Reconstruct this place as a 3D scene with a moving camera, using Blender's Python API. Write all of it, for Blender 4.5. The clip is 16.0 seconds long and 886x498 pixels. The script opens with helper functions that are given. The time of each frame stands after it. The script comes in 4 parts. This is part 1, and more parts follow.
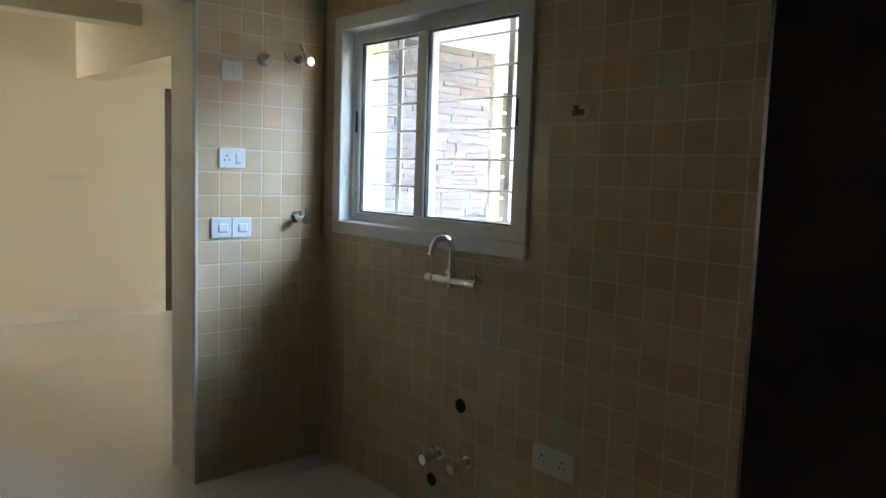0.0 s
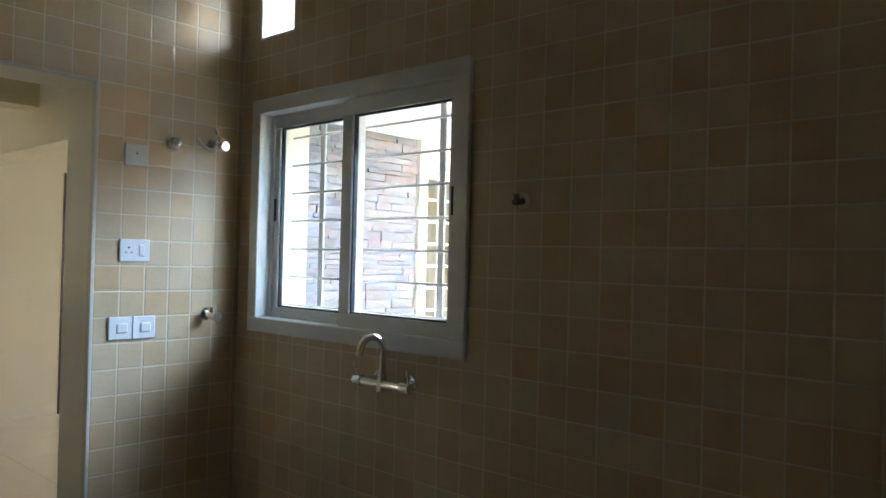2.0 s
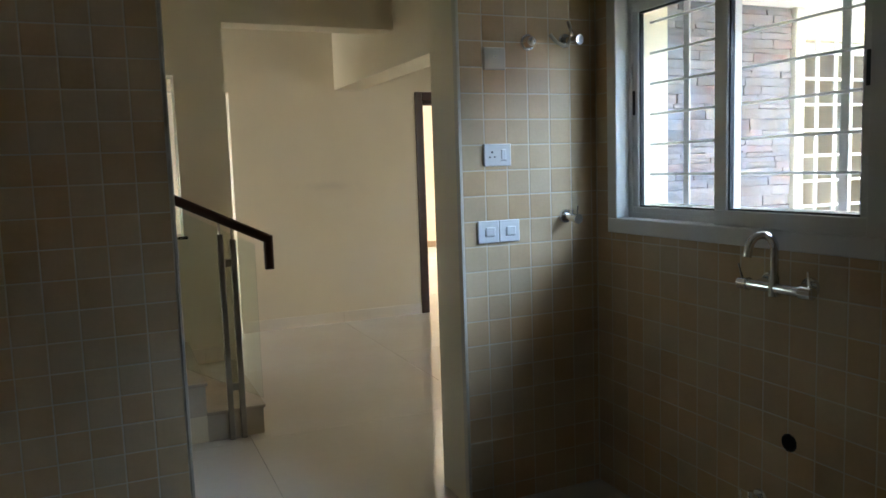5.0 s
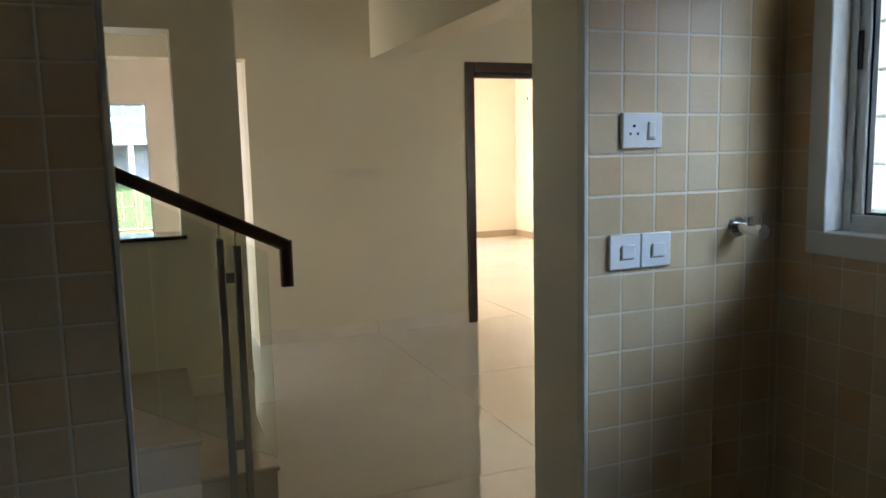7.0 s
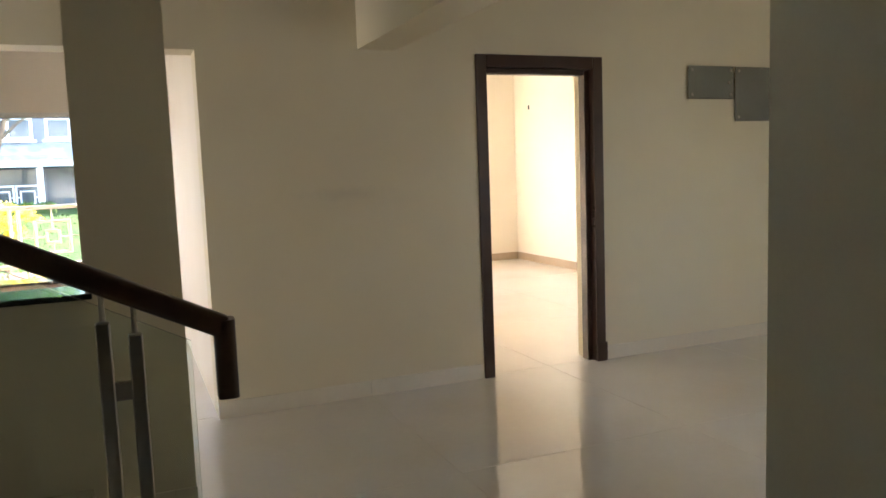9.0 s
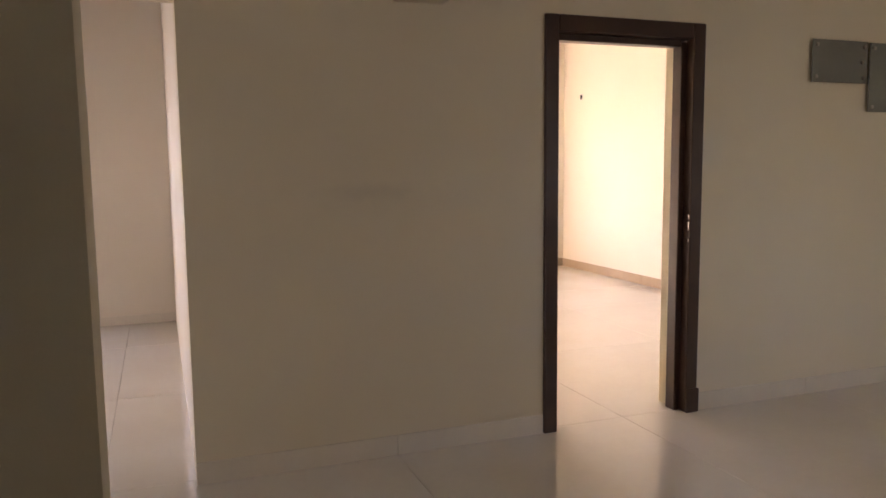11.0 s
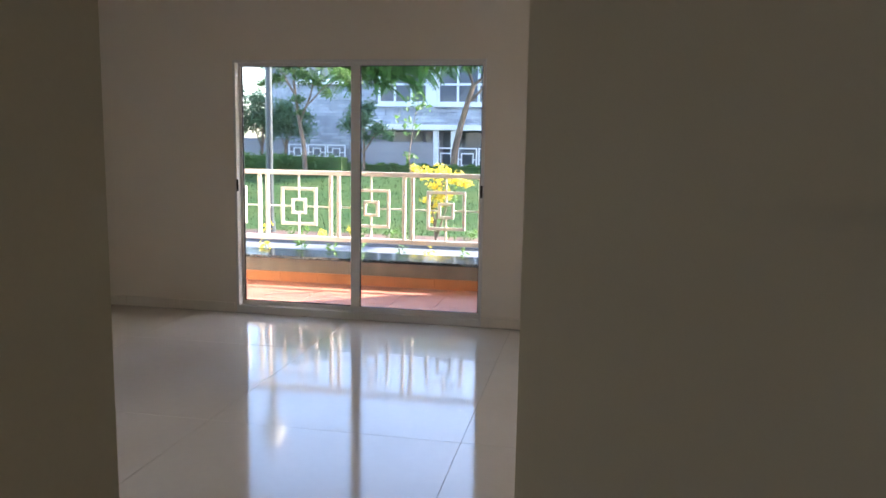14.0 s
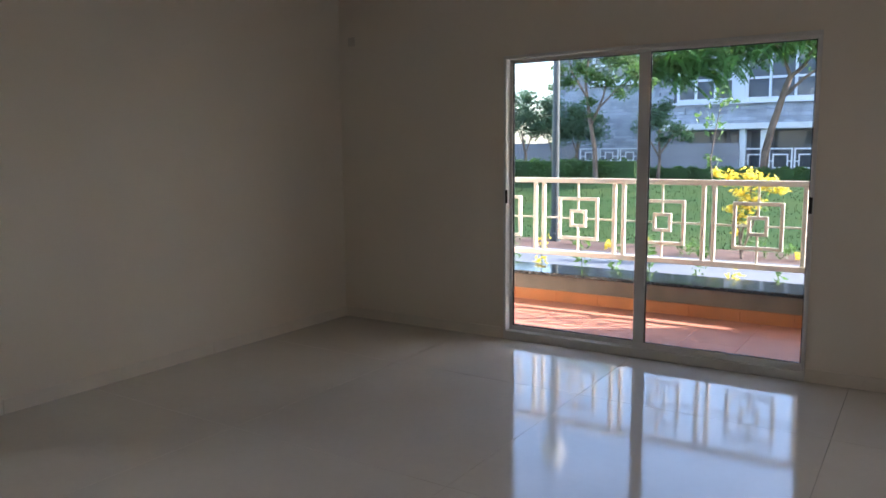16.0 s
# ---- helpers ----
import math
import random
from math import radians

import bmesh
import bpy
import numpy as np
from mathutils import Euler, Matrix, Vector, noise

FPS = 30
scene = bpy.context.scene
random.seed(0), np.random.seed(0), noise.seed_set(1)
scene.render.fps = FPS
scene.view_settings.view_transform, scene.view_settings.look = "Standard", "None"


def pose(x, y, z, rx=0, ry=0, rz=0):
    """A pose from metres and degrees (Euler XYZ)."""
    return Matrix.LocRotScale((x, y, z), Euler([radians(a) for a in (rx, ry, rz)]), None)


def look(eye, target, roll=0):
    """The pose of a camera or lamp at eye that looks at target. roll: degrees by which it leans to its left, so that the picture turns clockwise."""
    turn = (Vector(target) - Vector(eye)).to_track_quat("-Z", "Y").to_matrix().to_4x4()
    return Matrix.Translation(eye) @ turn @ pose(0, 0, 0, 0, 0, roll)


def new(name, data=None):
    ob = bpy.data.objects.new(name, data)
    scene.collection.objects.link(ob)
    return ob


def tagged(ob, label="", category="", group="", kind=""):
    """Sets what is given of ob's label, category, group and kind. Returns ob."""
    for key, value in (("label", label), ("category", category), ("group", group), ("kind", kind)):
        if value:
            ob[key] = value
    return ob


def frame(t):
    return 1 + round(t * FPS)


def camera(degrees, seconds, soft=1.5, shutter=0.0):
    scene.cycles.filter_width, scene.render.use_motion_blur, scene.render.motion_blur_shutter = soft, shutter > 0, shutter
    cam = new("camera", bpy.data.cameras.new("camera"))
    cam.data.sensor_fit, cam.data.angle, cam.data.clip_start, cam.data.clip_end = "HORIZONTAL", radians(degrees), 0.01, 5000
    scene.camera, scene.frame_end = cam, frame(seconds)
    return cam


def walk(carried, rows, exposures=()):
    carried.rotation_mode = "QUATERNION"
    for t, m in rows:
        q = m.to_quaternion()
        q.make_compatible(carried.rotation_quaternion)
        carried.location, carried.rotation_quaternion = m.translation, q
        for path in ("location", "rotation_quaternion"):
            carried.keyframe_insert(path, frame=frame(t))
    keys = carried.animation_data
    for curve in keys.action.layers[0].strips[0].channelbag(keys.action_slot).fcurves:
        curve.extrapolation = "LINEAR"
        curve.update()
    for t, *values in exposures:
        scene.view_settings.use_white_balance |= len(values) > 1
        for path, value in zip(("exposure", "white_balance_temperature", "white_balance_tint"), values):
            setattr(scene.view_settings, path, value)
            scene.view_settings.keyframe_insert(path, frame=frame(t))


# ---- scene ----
cam = camera(60.9, 16.0, soft=1.6)

PATH = [
    (0, (-1.959, -3.092, 1.396), (-0.642, -1.6, 1.197), 1.9),
    (0.5, (-1.941, -3.007, 1.387), (-0.494, -1.637, 1.215), 2.3),
    (1, (-1.908, -2.956, 1.396), (-0.367, -1.691, 1.238), 2.0),
    (1.5, (-1.893, -2.913, 1.414), (-0.363, -1.633, 1.266), 1.8),
    (2, (-1.845, -2.888, 1.427), (-0.367, -1.542, 1.454), 1.4),
    (2.5, (-1.89, -2.865, 1.44), (-0.411, -1.528, 1.601), 0.9),
    (3, (-1.901, -2.852, 1.406), (-0.482, -1.444, 1.458), 0.8),
    (3.5, (-1.893, -2.837, 1.411), (-0.606, -1.308, 1.322), 0.1),
    (4, (-1.902, -2.814, 1.404), (-0.797, -1.153, 1.265), -0.7),
    (4.5, (-1.9, -2.77, 1.399), (-0.957, -1.016, 1.214), -1.3),
    (5, (-1.881, -2.667, 1.39), (-1.087, -0.844, 1.175), -1.9),
    (7.3, (-1.616, -1.398, 1.386), (-0.889, 0.448, 1.134), -1.3),
    (7.5, (-1.602, -1.271, 1.4), (-0.838, 0.562, 1.156), -1.4),
    (8, (-1.501, -0.963, 1.392), (-0.694, 0.852, 1.165), -1.7),
    (8.5, (-1.401, -0.699, 1.395), (-0.631, 1.135, 1.183), -2.0),
    (8.7, (-1.374, -0.576, 1.386), (-0.604, 1.258, 1.176), -2.1),
    (10.8, (-1.025, 0.567, 1.375), (-0.311, 2.422, 1.158), -0.9),
    (11, (-1.013, 0.666, 1.375), (-0.313, 2.526, 1.154), -0.6),
    (11.5, (-0.976, 0.88, 1.386), (-0.348, 2.763, 1.148), -0.1),
    (11.8, (-0.901, 1.029, 1.427), (-0.434, 2.958, 1.184), 0.1),
    (12, (-0.882, 1.129, 1.426), (-0.538, 3.084, 1.182), -0.2),
    (12.5, (-0.829, 1.323, 1.393), (-0.654, 3.303, 1.164), 0.8),
    (13, (-0.806, 1.54, 1.393), (-0.783, 3.526, 1.156), 1.2),
    (13.5, (-0.773, 1.797, 1.4), (-0.906, 3.777, 1.144), 0.9),
    (13.8, (-0.751, 1.945, 1.403), (-1.042, 3.906, 1.136), 0.9),
    (14, (-0.753, 2.058, 1.403), (-1.125, 4.004, 1.133), 1.0),
    (14.5, (-0.82, 2.306, 1.412), (-1.375, 4.207, 1.134), 0.7),
    (15, (-0.854, 2.515, 1.386), (-1.566, 4.364, 1.115), -0.0),
    (15.5, (-0.862, 2.72, 1.428), (-1.751, 4.49, 1.149), -0.2),
    (16, (-0.968, 2.934, 1.404), (-2.047, 4.597, 1.142), -0.5),
]
walk(cam, [(t, look(eye, target, roll)) for t, eye, target, roll in PATH],
     exposures=[(0.0, 5.35, 6500, 12), (1.5, 5.3, 6500, 12), (2.5, 5.15, 6500, 12), (5.0, 4.87, 6500, 12), (7.5, 4.5, 6650, 12), (8.7, 4.35, 6600, 13), (11.0, 3.95, 6900, 30),
                (12.0, 3.7, 6400, 22), (13.0, 3.45, 6200, 20), (13.5, 3.25, 6100, 19), (14.0, 3.05, 6000, 18), (14.5, 2.85, 5950, 18), (16.0, 2.5, 5800, 17)])

# ---- world, sun, large lights ----
world = bpy.data.worlds.new("sky")
scene.world = world
world.use_nodes = True
wn = world.node_tree
for n in list(wn.nodes):
    wn.nodes.remove(n)
sky = wn.nodes.new("ShaderNodeTexSky")
sky.sky_type = "NISHITA"
sky.sun_disc = False
SUN_UP, SUN_AZ = 30.0, 57.0          # degrees: height, and turn from +y towards +x
sky.sun_elevation = radians(SUN_UP)
sky.sun_rotation = radians(SUN_AZ)
sky.air_density, sky.dust_density = 1.0, 1.5
wbg = wn.nodes.new("ShaderNodeBackground")
wbg.inputs["Strength"].default_value = 0.15
wout = wn.nodes.new("ShaderNodeOutputWorld")
wn.links.new(sky.outputs[0], wbg.inputs["Color"])
wn.links.new(wbg.outputs[0], wout.inputs["Surface"])

sun_data = bpy.data.lights.new("sun", "SUN")
sun_data.energy, sun_data.angle, sun_data.color = 4.5, radians(0.6), (1.0, 0.93, 0.82)
sun = new("sun", sun_data)
sa, se = radians(SUN_AZ), radians(SUN_UP)
sun_way = Vector((math.sin(sa) * math.cos(se), math.cos(sa) * math.cos(se), math.sin(se)))
sun.matrix_world = look(sun_way * 60, (0, 0, 0))


def area_lamp(name, eye, target, width, height, watts, colour):
    d = bpy.data.lights.new(name, "AREA")
    d.shape, d.size, d.size_y, d.energy, d.color = "RECTANGLE", width, height, watts, colour
    ob = new(name, d)
    ob.matrix_world = look(eye, target)
    return ob


# daylight standing in openings: bedroom (never faced), hall side, kitchen and vent
area_lamp("bedroom_window_light", (1.5, 9.55, 1.5), (1.9, 4.0, 1.0), 2.0, 1.5, 2.7, (1.0, 0.92, 0.80))
# added fill before the solid east wall, no opening behind it
area_lamp("entrance_light", (4.05, 0.80, 1.15), (-5.0, 6.2, 1.0), 0.7, 1.7, 0.52, (1.0, 0.93, 0.80))
area_lamp("hall_side_window_light", (1.95, 0.20, 1.42), (1.2, 4.0, 0.9), 1.3, 0.9, 0.26, (1.0, 0.95, 0.86))
# added fill at the closed west wall, brightens the far room
area_lamp("passage_window_light", (-6.55, 3.3, 1.5), (-0.92, 6.2, 1.2), 1.1, 1.5, 2.4, (1.0, 0.93, 0.86)).data.spread = radians(56)
area_lamp("kitchen_window_light", (0.21, -0.72, 1.60), (-0.92, 0.48, 0.68), 1.05, 0.84, 0.10, (0.46, 0.68, 1.0)).data.spread = radians(40)
area_lamp("vent_light", (0.15, -0.235, 2.475), (-0.85, 0.72, 2.22), 0.23, 0.23, 0.0045, (0.66, 0.80, 1.0)).data.spread = radians(36)

# ---- materials ----


def material(name, colour, rough=0.5, metal=0.0, vary=0.06, scale=3.0, fine=60.0, bump=0.1, per_object=0.0, hue=None,
             coat=0.0, spec=0.5, island=0.0, tone=0.0):
    """A surface with stains at one scale and grain at another, in metres."""
    m = bpy.data.materials.new(name)
    m.use_nodes = True
    t = m.node_tree
    b = t.nodes["Principled BSDF"]
    b.inputs["Metallic"].default_value = metal
    b.inputs["Specular IOR Level"].default_value = spec
    b.inputs["Coat Weight"].default_value = coat
    b.inputs["Coat Roughness"].default_value = 0.08
    geo = t.nodes.new("ShaderNodeNewGeometry")
    big = t.nodes.new("ShaderNodeTexNoise")
    big.inputs["Scale"].default_value, big.inputs["Detail"].default_value = scale, 5
    small = t.nodes.new("ShaderNodeTexNoise")
    small.inputs["Scale"].default_value, small.inputs["Detail"].default_value = fine, 3
    for n in (big, small):
        t.links.new(geo.outputs["Position"], n.inputs["Vector"])
    mix = t.nodes.new("ShaderNodeMix")
    mix.data_type = "RGBA"
    hue = hue or tuple(c * (1 - 3 * vary) for c in colour)
    mix.inputs["A"].default_value = (*colour, 1)
    mix.inputs["B"].default_value = (*hue, 1)
    ramp = t.nodes.new("ShaderNodeMapRange")
    ramp.inputs["From Min"].default_value, ramp.inputs["From Max"].default_value = 0.35, 0.7
    t.links.new(big.outputs["Fac"], ramp.inputs["Value"])
    t.links.new(ramp.outputs[0], mix.inputs["Factor"])
    hsv = t.nodes.new("ShaderNodeHueSaturation")
    t.links.new(mix.outputs["Result"], hsv.inputs["Color"])
    add = t.nodes.new("ShaderNodeMath")
    add.operation = "MULTIPLY_ADD"
    add.inputs[1].default_value, add.inputs[2].default_value = 2 * vary, 1 - vary
    t.links.new(small.outputs["Fac"], add.inputs[0])
    last = add
    if per_object or island:
        amount = per_object or island
        if per_object:
            info = t.nodes.new("ShaderNodeObjectInfo")
            source = info.outputs["Random"]
        else:
            source = geo.outputs["Random Per Island"]
        po = t.nodes.new("ShaderNodeMath")
        po.operation = "MULTIPLY_ADD"
        po.inputs[1].default_value, po.inputs[2].default_value = 2 * amount, -amount
        t.links.new(source, po.inputs[0])
        plus = t.nodes.new("ShaderNodeMath")
        t.links.new(add.outputs[0], plus.inputs[0])
        t.links.new(po.outputs[0], plus.inputs[1])
        last = plus
        if tone:
            # a second random number, for a warmer or greyer tone from piece to piece
            wh = t.nodes.new("ShaderNodeTexWhiteNoise")
            wh.noise_dimensions = "1D"
            t.links.new(source, wh.inputs["W"])
            for socket, middle, reach in (("Hue", 0.5, 0.25 * tone), ("Saturation", 1.0, 4.0 * tone)):
                to = t.nodes.new("ShaderNodeMapRange")
                to.inputs["To Min"].default_value, to.inputs["To Max"].default_value = middle + reach * (1 if socket == "Hue" else -1), middle + reach * (-1 if socket == "Hue" else 1)
                t.links.new(wh.outputs["Value"], to.inputs["Value"])
                t.links.new(to.outputs[0], hsv.inputs[socket])
    t.links.new(last.outputs[0], hsv.inputs["Value"])
    t.links.new(hsv.outputs[0], b.inputs["Base Color"])
    rr = t.nodes.new("ShaderNodeMath")
    rr.operation = "MULTIPLY_ADD"
    rr.inputs[1].default_value, rr.inputs[2].default_value = 0.25 * rough, 0.875 * rough
    t.links.new(big.outputs["Fac"], rr.inputs[0])
    t.links.new(rr.outputs[0], b.inputs["Roughness"])
    if bump:
        bn = t.nodes.new("ShaderNodeBump")
        bn.inputs["Strength"].default_value, bn.inputs["Distance"].default_value = bump, 0.004
        t.links.new(small.outputs["Fac"], bn.inputs["Height"])
        t.links.new(bn.outputs[0], b.inputs["Normal"])
    return m


def glass_material(name, tint, rough=0.0, ior=1.45):
    m = bpy.data.materials.new(name)
    m.use_nodes = True
    t = m.node_tree
    b = t.nodes["Principled BSDF"]
    b.inputs["Base Color"].default_value = (*tint, 1)
    b.inputs["Roughness"].default_value = rough
    b.inputs["Transmission Weight"].default_value = 1.0
    b.inputs["IOR"].default_value = ior
    return m


PLASTER = material("cream_wall_paint", (0.77, 0.69, 0.525), 0.55, vary=0.03, scale=0.9, fine=160, bump=0.06, hue=(0.72, 0.64, 0.475))
WALL_MARKED = material("marked_cream_wall_paint", (0.77, 0.69, 0.525), 0.55, vary=0.03, scale=0.9, fine=160, bump=0.06, hue=(0.72, 0.64, 0.475))


def smudge(m, middle, size, dark):
    """A faint rubbed mark on a painted wall."""
    t = m.node_tree
    b = t.nodes["Principled BSDF"]
    old = b.inputs["Base Color"].links[0].from_socket
    geo = t.nodes.new("ShaderNodeNewGeometry")
    mp = t.nodes.new("ShaderNodeMapping")
    mp.vector_type = "TEXTURE"
    mp.inputs["Location"].default_value, mp.inputs["Scale"].default_value = middle, size
    ln = t.nodes.new("ShaderNodeVectorMath")
    ln.operation = "LENGTH"
    nz = t.nodes.new("ShaderNodeTexNoise")
    nz.inputs["Scale"].default_value = 14
    t.links.new(geo.outputs["Position"], mp.inputs["Vector"])
    t.links.new(geo.outputs["Position"], nz.inputs["Vector"])
    t.links.new(mp.outputs[0], ln.inputs[0])
    add = t.nodes.new("ShaderNodeMath")
    t.links.new(ln.outputs["Value"], add.inputs[0])
    t.links.new(nz.outputs["Fac"], add.inputs[1])
    rg = t.nodes.new("ShaderNodeMapRange")
    rg.inputs["From Min"].default_value, rg.inputs["From Max"].default_value = 0.5, 1.5
    rg.inputs["To Min"].default_value, rg.inputs["To Max"].default_value = dark, 0.0
    t.links.new(add.outputs[0], rg.inputs["Value"])
    mx = t.nodes.new("ShaderNodeMix")
    mx.data_type = "RGBA"
    mx.inputs["B"].default_value = (0.25, 0.24, 0.23, 1)
    t.links.new(rg.outputs[0], mx.inputs["Factor"])
    t.links.new(old, mx.inputs["A"])
    t.links.new(mx.outputs["Result"], b.inputs["Base Color"])


smudge(WALL_MARKED, (-0.10, 4.0, 1.26), (0.30, 0.5, 0.05), 0.13)
smudge(WALL_MARKED, (0.02, 4.0, 1.22), (0.45, 0.5, 0.09), 0.05)
PLASTER_PALE = material("pale_wall_paint", (0.85, 0.775, 0.66), 0.55, vary=0.03, scale=0.9, fine=160, bump=0.06, hue=(0.81, 0.73, 0.61))
CEILING = material("white_ceiling_paint", (0.85, 0.83, 0.78), 0.7, vary=0.02, scale=1.0, fine=150, bump=0.05)
FLOOR = material("polished_ivory_vitrified_tile", (0.76, 0.71, 0.63), 0.085, vary=0.03, scale=1.6, fine=24, bump=0.0, per_object=0.012, hue=(0.72, 0.66, 0.57), spec=0.6)
JOINT = material("floor_joint_grout", (0.58, 0.52, 0.44), 0.8, vary=0.08, scale=6, fine=120, bump=0.2)
SKIRT = material("ivory_skirting_tile", (0.80, 0.73, 0.61), 0.2, vary=0.03, scale=2, fine=40, bump=0.0)
SKIRT_ROOM = material("satin_ivory_skirting", (0.84, 0.77, 0.66), 0.5, vary=0.03, scale=2, fine=40, bump=0.0)
TILE = material("beige_ceramic_wall_tile", (0.64, 0.465, 0.275), 0.30, vary=0.05, scale=7, fine=70, bump=0.06, per_object=0.045, tone=0.026, hue=(0.58, 0.41, 0.235))
TILE_JOINED = material("beige_ceramic_wall_tile_field", (0.64, 0.465, 0.275), 0.30, vary=0.05, scale=7, fine=70, bump=0.06, island=0.045, tone=0.026, hue=(0.58, 0.41, 0.235))
EDGE = material("pale_edge_strip", (0.62, 0.57, 0.49), 0.4, vary=0.03, scale=4, fine=60, bump=0.0)
GROUT = material("pale_tile_grout", (0.74, 0.67, 0.53), 0.35, vary=0.06, scale=5, fine=130, bump=0.2)
DARKWOOD = material("dark_stained_wood", (0.050, 0.022, 0.012), 0.35, vary=0.15, scale=5, fine=90, bump=0.12, hue=(0.03, 0.012, 0.007))
UPVC = material("white_upvc", (0.78, 0.76, 0.72), 0.3, vary=0.02, scale=4, fine=60, bump=0.0)
# real rubber, and the black that stands for shade in rocker gaps
RUBBER_AND_GAP = material("black_rubber_and_gap_shade", (0.015, 0.015, 0.015), 0.6, vary=0.05, bump=0.0)
PLASTIC = material("white_switch_plastic", (0.80, 0.80, 0.78), 0.3, vary=0.01, bump=0.0)
CHROME = material("chrome_plating", (0.75, 0.75, 0.76), 0.08, metal=1.0, vary=0.02, bump=0.0)
STEEL = material("brushed_stainless_steel", (0.42, 0.39, 0.34), 0.35, metal=1.0, vary=0.05, bump=0.05)
GRANITE = material("black_polished_granite", (0.02, 0.022, 0.02), 0.08, vary=0.3, scale=40, fine=220, bump=0.0)
# black for holes that aren't cut: their inner shade put into colour
HOLE_SHADE = material("hole_shade_black", (0.006, 0.005, 0.004), 0.9, vary=0.05, bump=0.0)
GLASS = glass_material("clear_glass", (0.97, 0.99, 0.98))
GLASS_THIN = glass_material("thin_coated_glass", (0.95, 0.98, 0.98), 0.0, 1.12)
GLASS_GREEN = glass_material("toughened_glass", (0.86, 0.93, 0.88))
STONE_STEP = material("cream_stone_tread", (0.62, 0.54, 0.42), 0.2, vary=0.05, scale=5, fine=60, bump=0.02)

# ---- builders ----


def box(bm, x0, x1, y0, y1, z0, z1, bevel=0.0, segments=1):
    """A box between the given planes, its edges rounded by bevel."""
    vs = [bm.verts.new((x, y, z)) for z in (z0, z1) for x, y in ((x0, y0), (x1, y0), (x1, y1), (x0, y1))]
    fs = [bm.faces.new([vs[i] for i in f]) for f in
          ((3, 2, 1, 0), (4, 5, 6, 7), (0, 1, 5, 4), (1, 2, 6, 5), (2, 3, 7, 6), (3, 0, 4, 7))]
    if bevel:
        es = list({e for f in fs for e in f.edges})
        bmesh.ops.bevel(bm, geom=es, offset=bevel, segments=segments, affect="EDGES", profile=0.5)
    return bm


def boxes(*rows, bevel=0.0):
    bm = bmesh.new()
    for r in rows:
        box(bm, *r, bevel=bevel)
    return bm


def rod(bm, a, b, r0, r1=None, sides=12):
    """A round bar from a to b."""
    a, b = Vector(a), Vector(b)
    turn = (b - a).to_track_quat("Z", "Y").to_matrix().to_4x4()
    m = Matrix.Translation((a + b) / 2) @ turn
    bmesh.ops.create_cone(bm, cap_ends=True, segments=sides, radius1=r0, radius2=r0 if r1 is None else r1,
                          depth=(b - a).length, matrix=m)
    return bm


def tube(bm, points, radius, sides=12):
    """A round tube along a line of points, capped."""
    pts = [Vector(p) for p in points]
    rings, up = [], Vector((0.13, 0.21, 0.97)).normalized()
    for i, p in enumerate(pts):
        d = (pts[min(i + 1, len(pts) - 1)] - pts[max(i - 1, 0)]).normalized()
        u = d.cross(up).normalized()
        v = d.cross(u)
        r = radius[i] if isinstance(radius, (list, tuple)) else radius
        rings.append([bm.verts.new(p + r * (math.cos(2 * math.pi * k / sides) * u + math.sin(2 * math.pi * k / sides) * v))
                      for k in range(sides)])
    for a, b in zip(rings, rings[1:]):
        for k in range(sides):
            bm.faces.new((a[k], a[(k + 1) % sides], b[(k + 1) % sides], b[k]))
    bm.faces.new(rings[0][::-1])
    bm.faces.new(rings[-1])
    return bm


def mesh_of(name, bm, mat, smooth=False):
    bmesh.ops.recalc_face_normals(bm, faces=bm.faces)
    me = bpy.data.meshes.new(name)
    bm.to_mesh(me)
    bm.free()
    me.materials.append(mat)
    if smooth:
        me.shade_smooth()
        me.set_sharp_from_angle(angle=radians(40))
    return me


def part(name, bm, mat, parent=None, label="", smooth=False):
    ob = new(name, mesh_of(name, bm, mat, smooth))
    ob.parent = parent
    return tagged(ob, label)


def thing(name, label, category, group="", kind="", at=(0, 0, 0)):
    ob = new(name)
    ob.empty_display_size = 0.1
    ob.location = at
    return tagged(ob, label, category, group, kind)


def structure(name, bm, mat, label, category="wall"):
    return tagged(part(name, bm, mat), label, category, kind="structure")


# ---- the large structure ----
KC = 2.775     # kitchen ceiling
HC = 2.95      # hall ceiling
WT = 0.275     # kitchen wall

# floor: one bed, with slabs laid on it at the end of the file
structure("floor", boxes((-7.0, 5.0, -5.0, 7.96, -0.25, -0.004), (-0.80, 5.0, 7.96, 9.8, -0.25, -0.004)), JOINT, "grey-brown floor bed with fine open joints", "floor")

# kitchen: the wall with the wide opening, the window wall, and plain walls that close it
structure("wall_kitchen_north", boxes(
    (-0.630, 0.25, 0.02, WT, 0, KC + 0.1), (-3.4, -1.700, 0.02, WT, 0, KC + 0.1), (-1.700, -0.630, 0.02, WT, 2.075, KC + 0.1)),
    PLASTER, "cream painted wall between kitchen and hall around a wide opening")
WY0, WY1, WZ0, WZ1 = -1.32, -0.095, 1.103, 2.085     # outer window frame
VY0, VY1, VZ0, VZ1 = -0.357, -0.112, 2.347, 2.602     # high vent window


